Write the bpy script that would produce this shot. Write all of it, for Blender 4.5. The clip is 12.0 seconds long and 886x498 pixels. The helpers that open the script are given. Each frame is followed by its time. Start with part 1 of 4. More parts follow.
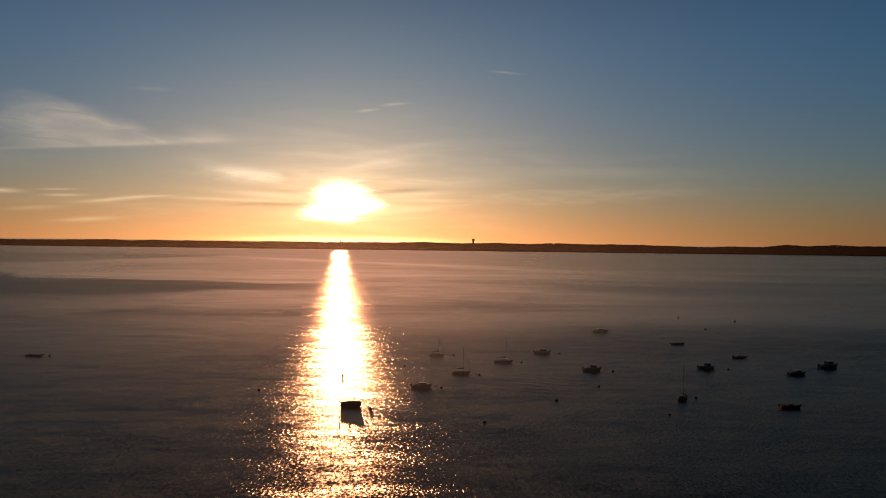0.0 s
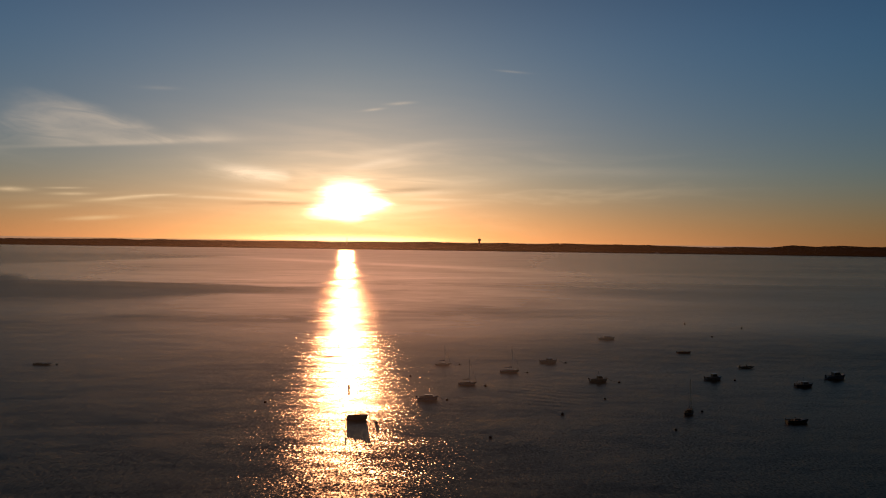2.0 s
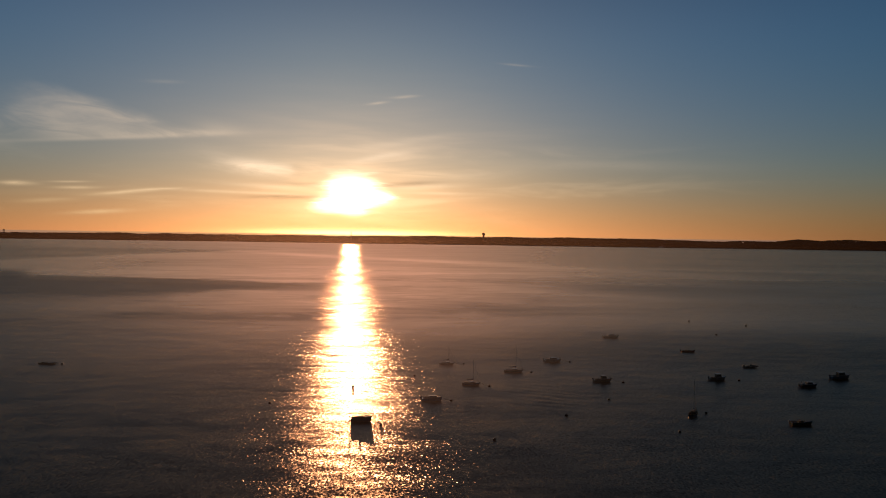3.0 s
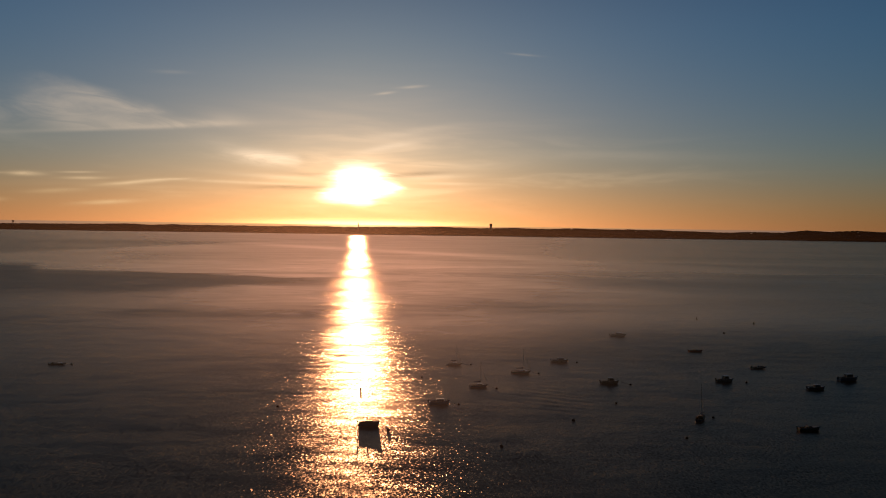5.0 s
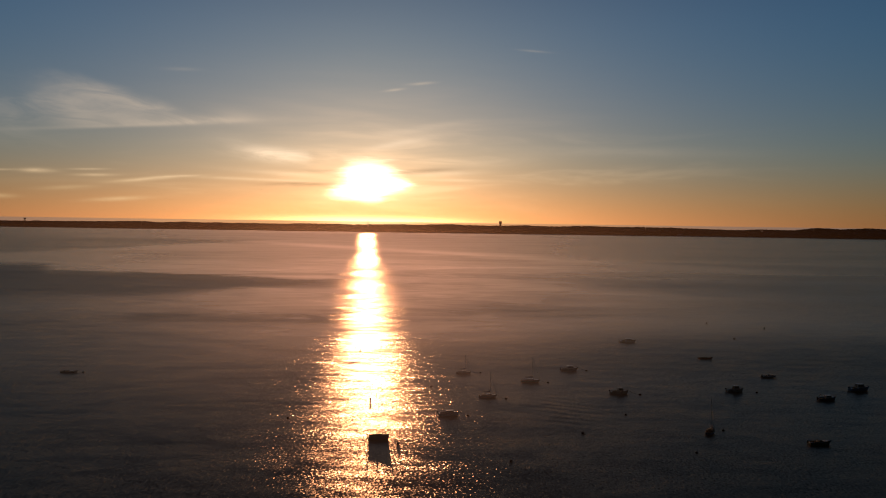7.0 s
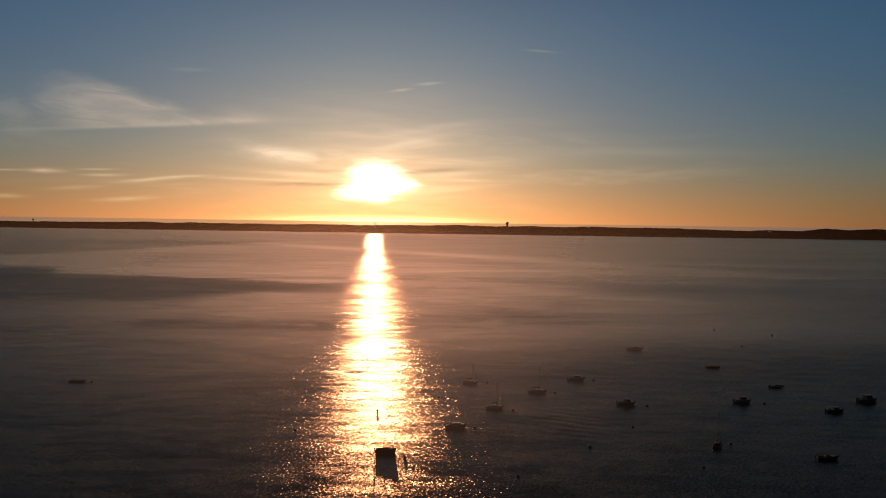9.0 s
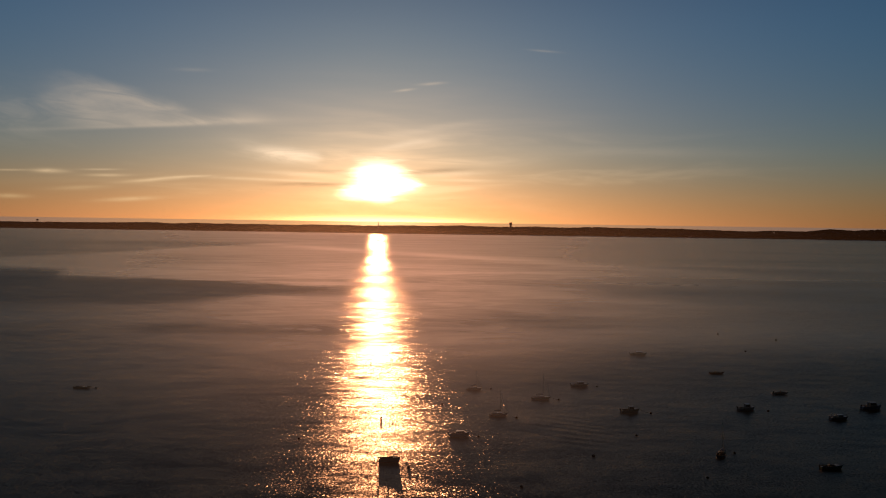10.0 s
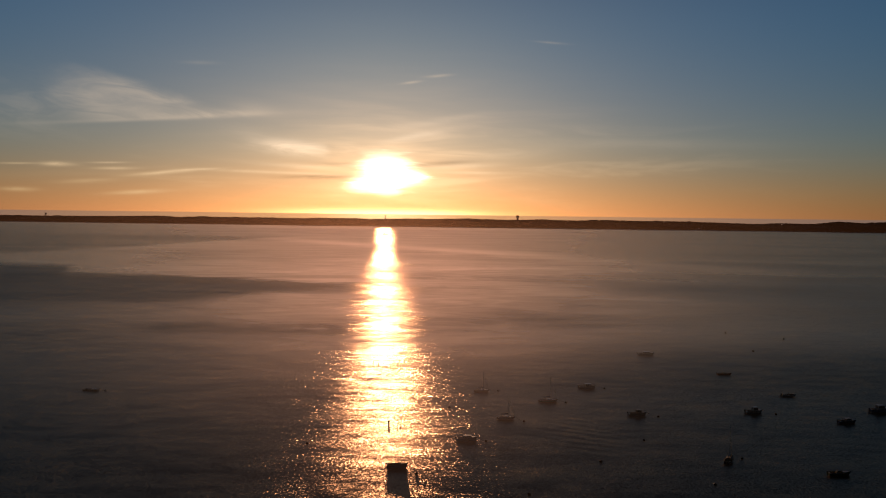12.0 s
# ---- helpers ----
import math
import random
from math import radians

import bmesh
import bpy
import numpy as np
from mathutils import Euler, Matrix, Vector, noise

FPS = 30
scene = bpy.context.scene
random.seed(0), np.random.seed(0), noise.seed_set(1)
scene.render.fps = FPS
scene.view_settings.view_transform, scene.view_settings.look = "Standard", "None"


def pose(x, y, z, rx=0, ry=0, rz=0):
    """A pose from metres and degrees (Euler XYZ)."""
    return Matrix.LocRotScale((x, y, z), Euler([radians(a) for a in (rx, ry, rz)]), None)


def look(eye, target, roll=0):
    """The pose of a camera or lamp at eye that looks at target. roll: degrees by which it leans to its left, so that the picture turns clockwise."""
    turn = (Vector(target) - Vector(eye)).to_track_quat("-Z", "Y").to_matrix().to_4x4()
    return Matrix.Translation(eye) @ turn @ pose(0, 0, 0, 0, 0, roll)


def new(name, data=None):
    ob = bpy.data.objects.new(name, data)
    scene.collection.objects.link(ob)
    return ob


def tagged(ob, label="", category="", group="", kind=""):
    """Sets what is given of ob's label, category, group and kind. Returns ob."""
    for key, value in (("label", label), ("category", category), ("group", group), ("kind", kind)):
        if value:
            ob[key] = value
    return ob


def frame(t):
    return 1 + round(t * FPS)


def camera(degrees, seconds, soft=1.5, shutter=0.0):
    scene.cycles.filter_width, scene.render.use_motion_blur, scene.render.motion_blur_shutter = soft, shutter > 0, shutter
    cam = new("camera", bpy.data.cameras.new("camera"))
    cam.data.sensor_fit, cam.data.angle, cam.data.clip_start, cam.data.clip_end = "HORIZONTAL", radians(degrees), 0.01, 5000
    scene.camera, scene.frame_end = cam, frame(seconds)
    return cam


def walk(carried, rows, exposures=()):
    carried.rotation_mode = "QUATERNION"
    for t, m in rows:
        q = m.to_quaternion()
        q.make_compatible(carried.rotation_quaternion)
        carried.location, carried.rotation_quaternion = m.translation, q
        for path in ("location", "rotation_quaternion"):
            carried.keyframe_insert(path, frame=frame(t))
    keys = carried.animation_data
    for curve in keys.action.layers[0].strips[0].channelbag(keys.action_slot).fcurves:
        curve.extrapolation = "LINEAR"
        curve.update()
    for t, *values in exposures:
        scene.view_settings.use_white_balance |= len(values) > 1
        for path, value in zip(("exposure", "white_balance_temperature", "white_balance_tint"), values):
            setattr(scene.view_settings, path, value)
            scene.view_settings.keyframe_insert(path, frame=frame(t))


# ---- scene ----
cam = camera(55.0, 12.0, 1.1)
PATH = [
    (0, (0.215, 0.203, 37.840), (0.3022, 2.2000, 37.8260), 0.7),
    (0.5, (0.203, 0.215, 38.554), (0.2881, 2.2129, 38.5420), 0.6),
    (1, (0.191, 0.221, 39.392), (0.2738, 2.2187, 39.3810), 0.7),
    (1.5, (0.180, 0.221, 40.418), (0.2569, 2.2199, 40.4040), 0.7),
    (2, (0.168, 0.216, 41.211), (0.2408, 2.2137, 41.1950), 0.8),
    (2.5, (0.156, 0.206, 42.083), (0.2258, 2.2048, 42.0610), 0.8),
    (3, (0.144, 0.192, 43.136), (0.2074, 2.1905, 43.1050), 0.8),
    (5, (0.088, 0.099, 46.679), (0.1346, 2.0984, 46.6250), 0.8),
    (5.5, (0.071, 0.070, 47.591), (0.1130, 2.0688, 47.5380), 0.8),
    (6, (0.053, 0.038, 48.752), (0.0898, 2.0375, 48.6990), 0.8),
    (6.5, (0.034, 0.006, 49.733), (0.0650, 2.0049, 49.6790), 0.7),
    (7, (0.013, -0.028, 50.608), (0.0374, 1.9714, 50.5460), 0.8),
    (9, (-0.092, -0.161, 53.891), (-0.0836, 1.8375, 53.8290), 0.8),
    (9.5, (-0.123, -0.193, 54.835), (-0.1199, 1.8063, 54.7730), 0.9),
    (10, (-0.158, -0.222, 56.030), (-0.1577, 1.7768, 55.9680), 0.8),
    (10.5, (-0.195, -0.249, 56.634), (-0.1997, 1.7495, 56.5720), 0.8),
    (11, (-0.235, -0.274, 57.727), (-0.2434, 1.7249, 57.6570), 0.8),
    (11.5, (-0.278, -0.296, 58.468), (-0.2899, 1.7023, 58.3960), 0.7),
    (12, (-0.324, -0.314, 59.400), (-0.3396, 1.6843, 59.3200), 0.7),
]
walk(cam, [(t, look(eye, target, roll)) for t, eye, target, roll in PATH], [(0, 0.08), (6, 0.03), (12, -0.01)])

# ---- light of the place: a low sun behind thin cloud, over an evening bay ----
SUN_AZ, SUN_EL = -4.4, 2.7          # degrees, clockwise from +y; above the horizon


class Val:
    """A socket of a node tree that can be reckoned with."""

    def __init__(self, tree, sock):
        self.tree, self.sock = tree, sock

    def op(self, kind, *others, clamp=False):
        n = self.tree.nodes.new("ShaderNodeMath")
        n.operation, n.use_clamp = kind, clamp
        for slot, v in zip(n.inputs, (self, *others)):
            if isinstance(v, Val):
                self.tree.links.new(v.sock, slot)
            else:
                slot.default_value = v
        return Val(self.tree, n.outputs[0])

    def __add__(self, o): return self.op("ADD", o)
    def __sub__(self, o): return self.op("SUBTRACT", o)
    def __mul__(self, o): return self.op("MULTIPLY", o)
    def __truediv__(self, o): return self.op("DIVIDE", o)
    def pow(self, o): return self.op("POWER", o)
    def exp(self): return self.op("EXPONENT")
    def clamp(self): return (self + 0.0).op("ADD", 0.0, clamp=True)

    def step(self, lo, hi):
        n = self.tree.nodes.new("ShaderNodeMapRange")
        n.interpolation_type = "SMOOTHSTEP"
        self.tree.links.new(self.sock, n.inputs["Value"])
        n.inputs["From Min"].default_value, n.inputs["From Max"].default_value = lo, hi
        return Val(self.tree, n.outputs["Result"])


def xyz(tree, x, y, z=0.0):
    n = tree.nodes.new("ShaderNodeCombineXYZ")
    for slot, v in zip(n.inputs, (x, y, z)):
        if isinstance(v, Val):
            tree.links.new(v.sock, slot)
        else:
            slot.default_value = v
    return n.outputs[0]


def noise_at(tree, vec, scale=1.0, detail=3.0, rough=0.5, warp=0.0):
    n = tree.nodes.new("ShaderNodeTexNoise")
    tree.links.new(vec, n.inputs["Vector"])
    n.inputs["Scale"].default_value, n.inputs["Detail"].default_value = scale, detail
    n.inputs["Roughness"].default_value, n.inputs["Distortion"].default_value = rough, warp
    return n


def bell(u, v, cu, cv, a, b, turn=0.0):
    """An oval patch round (cu, cv): 1 in its middle, fading out over a and b."""
    c, s = math.cos(radians(turn)), math.sin(radians(turn))
    du, dv = u - cu, v - cv
    p, q = (du * c + dv * s) / a, (dv * c - du * s) / b
    return (p * p + q * q).op("MULTIPLY", -1.0).exp()


def mix_rgb(tree, fac, a, b, kind="MIX"):
    n = tree.nodes.new("ShaderNodeMix")
    n.data_type, n.blend_type, n.clamp_factor = "RGBA", kind, True
    for slot, v in ((n.inputs[0], fac), (n.inputs[6], a), (n.inputs[7], b)):
        if isinstance(v, Val):
            tree.links.new(v.sock, slot)
        elif isinstance(v, bpy.types.NodeSocket):
            tree.links.new(v, slot)
        elif isinstance(v, (int, float)):
            slot.default_value = v
        else:
            slot.default_value = (*v, 1)
    return n.outputs[2]


def tint(tree, val, rgb):
    """A colour of the given hue and of the strength val."""
    n = tree.nodes.new("ShaderNodeVectorMath")
    n.operation = "SCALE"
    n.inputs[0].default_value = rgb
    tree.links.new(val.sock, n.inputs["Scale"])
    return n.outputs[0]


def add_rgb(tree, a, b):
    n = tree.nodes.new("ShaderNodeVectorMath")
    n.operation = "ADD"
    tree.links.new(a, n.inputs[0]), tree.links.new(b, n.inputs[1])
    return n.outputs[0]


def build_sky():
    world = bpy.data.worlds.new("evening_sky")
    world.use_nodes = True
    scene.world = world
    tree = world.node_tree
    tree.nodes.clear()
    out, back = tree.nodes.new("ShaderNodeOutputWorld"), tree.nodes.new("ShaderNodeBackground")
    tree.links.new(back.outputs[0], out.inputs[0])
    sky = tree.nodes.new("ShaderNodeTexSky")
    sky.sky_type, sky.sun_disc = "NISHITA", False
    sky.sun_elevation, sky.sun_rotation = radians(SUN_EL), radians(SUN_AZ)
    sky.altitude, sky.air_density, sky.dust_density, sky.ozone_density = SKY_MIX

    way = tree.nodes.new("ShaderNodeSeparateXYZ")
    tree.links.new(tree.nodes.new("ShaderNodeTexCoord").outputs["Generated"], way.inputs[0])
    x, y, z = (Val(tree, s) for s in way.outputs)
    az = x.op("ARCTAN2", y) * 57.296
    el = z.op("ARCSINE") * 57.296

    # streaks of thin high cloud, drawn out along the horizon
    streak = Val(tree, noise_at(tree, xyz(tree, az * 0.10, el * 0.75, 3.0), 1.0, 5.0, 0.55, 0.6).outputs["Fac"])
    wisp = Val(tree, noise_at(tree, xyz(tree, az * 0.30, el * 1.5, 9.0), 1.0, 6.0, 0.6, 1.2).outputs["Fac"])
    ray = Val(tree, noise_at(tree, xyz(tree, az * 0.22, el * 2.2, 1.0), 1.0, 4.0, 0.5, 0.4).outputs["Fac"])

    # the sun's glow in the cloud before it
    u, v = az - SUN_AZ, el - SUN_EL
    ragged = ((ray - 0.5) * 2.6 + 1.0).op("MAXIMUM", 0.5)
    def lobe(cu, cv, a, b):
        r = ((u - cu) / a).pow(2.0) + ((v - cv) / b).pow(2.0)
        return ((r * ragged).pow(2.0) * -1.0).exp()
    core = lobe(0.0, 0.5, 1.7, 0.78) + lobe(0.15, -0.32, 2.2, 0.74) + lobe(-1.2, -0.85, 1.5, 0.42) * 0.7 + lobe(0.2, -1.0, 0.9, 0.5) * 0.5 + lobe(1.5, -0.15, 1.3, 0.5) * 0.7
    bars = bell(u, v, -4.3, -0.26, 2.5, 0.17, 1) * 0.9 + bell(u, v, 3.7, 0.74, 2.3, 0.16, 4) * 0.85 + bell(u, v, -3.0, 0.62, 1.6, 0.12, 0) * 0.5
    core = core.op("MINIMUM", 1.2) * (bars * -1.0 + 1.0) * GLOW[0]
    near = ((u / 3.6).pow(2.0) + (v / 1.7).pow(2.0)).pow(0.5).op("MULTIPLY", -1.0).exp() * GLOW[1]
    far = ((u / 11.0).pow(2.0) + (v / 6.0).pow(2.0)).pow(0.5).op("MULTIPLY", -1.0).exp() * GLOW[2]
    low = ((u / 5.5).pow(2.0) * -1.0 - ((el - 0.03) / 0.28).pow(2.0)).exp() * GLOW[3]

    near = near * (streak.step(0.25, 0.75) * 0.7 + 0.5) * (ray.step(0.3, 0.7) * 0.45 + 0.85)
    colour = tint(tree, core, (1.0, 0.83, 0.55))
    colour = add_rgb(tree, colour, tint(tree, near, (1.0, 0.55, 0.245)))
    band = (el.op("ABSOLUTE") / -2.4).exp() * ((u / 30.0).pow(2.0) * -1.0).exp() * GLOW[4]
    colour = add_rgb(tree, colour, tint(tree, band, (1.0, 0.47, 0.27)))
    colour = add_rgb(tree, colour, tint(tree, far, (1.0, 0.655, 0.52)))
    colour = add_rgb(tree, colour, tint(tree, low, (1.0, 0.68, 0.29)))
    hue = mix_rgb(tree, el.step(0.5, 5.5), SKY_TINT[0], SKY_TINT[1])
    hue = mix_rgb(tree, el.step(4.5, 13.0), hue, SKY_TINT[2])
    base = tree.nodes.new("ShaderNodeVectorMath")
    base.operation = "MULTIPLY"
    tree.links.new(sky.outputs[0], base.inputs[0]), tree.links.new(hue, base.inputs[1])
    # overhead the sky darkens to a dull grey blue
    dusk = tree.nodes.new("ShaderNodeVectorMath")
    dusk.operation = "MULTIPLY"
    tree.links.new(base.outputs[0], dusk.inputs[0])
    dusk.inputs[1].default_value = (0.34, 0.26, 0.205)
    base = mix_rgb(tree, el.step(12.0, 30.0), base.outputs[0], dusk.outputs[0])
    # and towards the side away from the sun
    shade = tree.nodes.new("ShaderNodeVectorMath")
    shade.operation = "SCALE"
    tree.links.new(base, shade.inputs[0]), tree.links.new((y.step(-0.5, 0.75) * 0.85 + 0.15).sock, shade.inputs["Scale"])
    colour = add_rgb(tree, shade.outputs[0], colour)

    # thicker bars of cloud before the glow
    barred = tree.nodes.new("ShaderNodeVectorMath")
    barred.operation = "SCALE"
    tree.links.new(colour, barred.inputs[0]), tree.links.new((bars * (wisp.step(0.3, 0.6) * 0.25 + 0.2) * -1.0 + 1.0).sock, barred.inputs["Scale"])
    colour = barred.outputs[0]

    # the single clouds: azimuth, elevation, half width, half height, turn, weight
    soft = Val(tree, noise_at(tree, xyz(tree, az * 0.16, el * 0.5, 6.0), 1.0, 4.0, 0.5, 0.8).outputs["Fac"])
    wave = (soft - 0.5) * 1.6
    # fibres of ice cloud, combed down towards the sun
    fibre = Val(tree, noise_at(tree, xyz(tree, (az - el * 0.6) * 0.22, (el + az * 0.12) * 1.0, 14.0), 1.0, 6.0, 0.55, 1.6).outputs["Fac"])
    top = el * -1.0 + 8.75 - (az + 22.5).op("MAXIMUM", 0.0) * 0.27 + wave * 0.8
    foot = el - az * 0.085 - 7.45 + wave * 0.12
    side = az + 25.2 - (el * -1.0 + 8.7) * 0.5 + wave * 1.5
    veil = top.step(-0.3, 0.9) * foot.step(-0.2, 0.3) * side.step(-1.6, 2.0) * (az.step(-12.0, -20.0) * 0.75 + 0.25)
    veil = veil * (fibre.step(0.2, 0.8) * 0.52 + 0.42) * (soft.step(0.25, 0.7) * 0.35 + 0.75)
    veil = veil + bell(az, el, -20.6, 7.75, 2.3, 0.30, -19) * (fibre.step(0.3, 0.65) * 0.3 + 0.08)
    veil = veil + bell(az, el, -15.6, 6.28, 3.0, 0.24, 4) * (fibre.step(0.25, 0.7) * 0.7 + 0.25) + bell(az, el, -20.0, 5.78, 6.5, 0.12, 5) * 0.38
    veil = veil + bell(az, el, -13.0, 6.75, 1.5, 0.42, -4) * 0.3 + bell(az, el, -26.8, 6.2, 2.4, 1.5, 0) * (fibre.step(0.3, 0.7) * 0.3 + 0.1)
    veil = veil + bell(az, el, -16.4, 9.5, 1.0, 0.11, 2) * 0.22
    # a small thick cloud beside the sun, blunt at its near end
    edge = az + (wisp - 0.5) * 1.6
    puff = bell(edge, el, -10.3, 4.30, 2.2, 0.40, -3) * 2.8 * edge.step(-7.7, -8.5) + bell(az, el, -12.9, 5.1, 1.7, 0.36, -8) * 0.4
    veil = veil + puff * (fibre.step(0.3, 0.62) * 0.55 + 0.45)
    for cu, cv, a, b, turn, w in CLOUDS:
        veil = veil + bell(az, el, cu, cv, a, b, turn) * (wisp.step(0.3, 0.65) * 0.4 + 0.6) * w
    haze = streak.step(0.48, 0.75) * bell(az, el, -2.0, 3.2, 16.0, 2.2) * 0.45
    lit = (((u / 14.0).pow(2.0) + (v / 6.0).pow(2.0)).pow(0.5) * -1.0).exp()
    warm = mix_rgb(tree, el.step(1.0, 5.5), (0.52, 0.35, 0.16), (0.30, 0.285, 0.255))
    cloud = add_rgb(tree, tint(tree, lit * 1.25, (1.0, 0.66, 0.38)), warm)
    colour = mix_rgb(tree, (veil * 0.48 + haze).clamp(), colour, cloud)

    # beyond the land the open sea lies below the level line
    # the sun's shine on that sea is painted into the backdrop colour
    sea = mix_rgb(tree, ((u / 16.0).pow(2.0) * -1.0).exp(), (0.20, 0.13, 0.10), (0.85, 0.42, 0.17))
    sea = mix_rgb(tree, ((u / 3.5).pow(2.0) * -1.0).exp(), sea, (1.7, 1.0, 0.45))
    colour = mix_rgb(tree, el.step(0.03, -0.03), colour, sea)
    tree.links.new(colour, back.inputs[0])
    back.inputs[1].default_value = 1.0

    lamp = new("sun", bpy.data.lights.new("sun", "SUN"))
    lamp.data.energy, lamp.data.angle, lamp.data.color = SUN_LAMP, radians(0.6), (1.0, 0.515, 0.27)
    e, a = radians(SUN_EL), radians(SUN_AZ)
    d = Vector((math.sin(a) * math.cos(e), math.cos(a) * math.cos(e), math.sin(e)))
    lamp.matrix_world = look(d * 100, (0, 0, 0))


SKY_MIX = (0.0, 1.0, 0.4, 3.0)      # altitude, air, dust, ozone
SKY_TINT = ((0.050, 0.045, 0.058), (0.0445, 0.053, 0.0685), (0.0385, 0.058, 0.0735))   # strength of the sky at the horizon and in two steps higher up
GLOW = (1.8, 0.85, 0.26, 2.2, 0.24)
SUN_LAMP = 2.55
CLOUDS = [(-24.8, 2.83, 0.85, 0.13, 1, 1.5), (-27.0, 2.8, 1.0, 0.06, 2, 0.9), (-21.9, 3.02, 1.0, 0.06, 2, 0.9), (-21.4, 2.68, 1.1, 0.09, 2, 1.1),
          (-18.6, 2.5, 1.9, 0.11, 6, 1.3), (-16.6, 2.75, 1.4, 0.06, 4, 0.8), (-11.2, 2.66, 4.6, 0.10, -1, 0.9), (-20.2, 1.22, 1.6, 0.13, 4, 1.0),
          (-23.0, 1.86, 1.6, 0.14, 4, 0.5), (-27.0, 1.25, 0.9, 0.13, 0, 0.9), (-10.0, 3.1, 3.0, 0.16, -3, 0.6),
          (-0.9, 9.2, 0.8, 0.09, 5, 0.85), (-2.7, 8.75, 0.6, 0.08, 8, 0.8), (6.6, 11.33, 0.9, 0.07, -5, 0.5),
          (-2.6, 5.2, 1.9, 0.22, 12, 0.9), (0.6, 3.25, 2.4, 0.16, 3, 1.0), (1.6, 2.85, 2.2, 0.10, 0, 0.8), (3.0, 3.9, 4.0, 0.34, 6, 0.3), (-1.0, 6.2, 3.0, 0.25, 10, 0.4), (12.0, 4.8, 7.0, 0.34, -1, 0.25)]
build_sky()


# ---- materials ----
def surface(name, rgb, rough=0.5, metal=0.0, grain=6.0, vary=0.15, bump=0.02, coat=0.0, fine=60.0):
    """A surface whose colour and gloss vary at two scales, with a fine relief."""
    m = bpy.data.materials.new(name)
    m.use_nodes = True
    tree = m.node_tree
    p = tree.nodes["Principled BSDF"]
    at = tree.nodes.new("ShaderNodeTexCoord").outputs["Object"]
    big = Val(tree, noise_at(tree, at, grain, 4.0, 0.6).outputs["Fac"])
    small = Val(tree, noise_at(tree, at, fine, 3.0, 0.6).outputs["Fac"])
    k = (big - 0.5) * (2 * vary) + (small - 0.5) * vary + 1.0
    tree.links.new(tint(tree, k, rgb), p.inputs["Base Color"])
    tree.links.new(((big - 0.5) * 0.3 + rough).clamp().sock, p.inputs["Roughness"])
    p.inputs["Metallic"].default_value, p.inputs["Coat Weight"].default_value = metal, coat
    if bump:
        b = tree.nodes.new("ShaderNodeBump")
        b.inputs["Strength"].default_value, b.inputs["Distance"].default_value = 0.4, bump
        tree.links.new(small.sock, b.inputs["Height"])
        tree.links.new(b.outputs[0], p.inputs["Normal"])
    return m


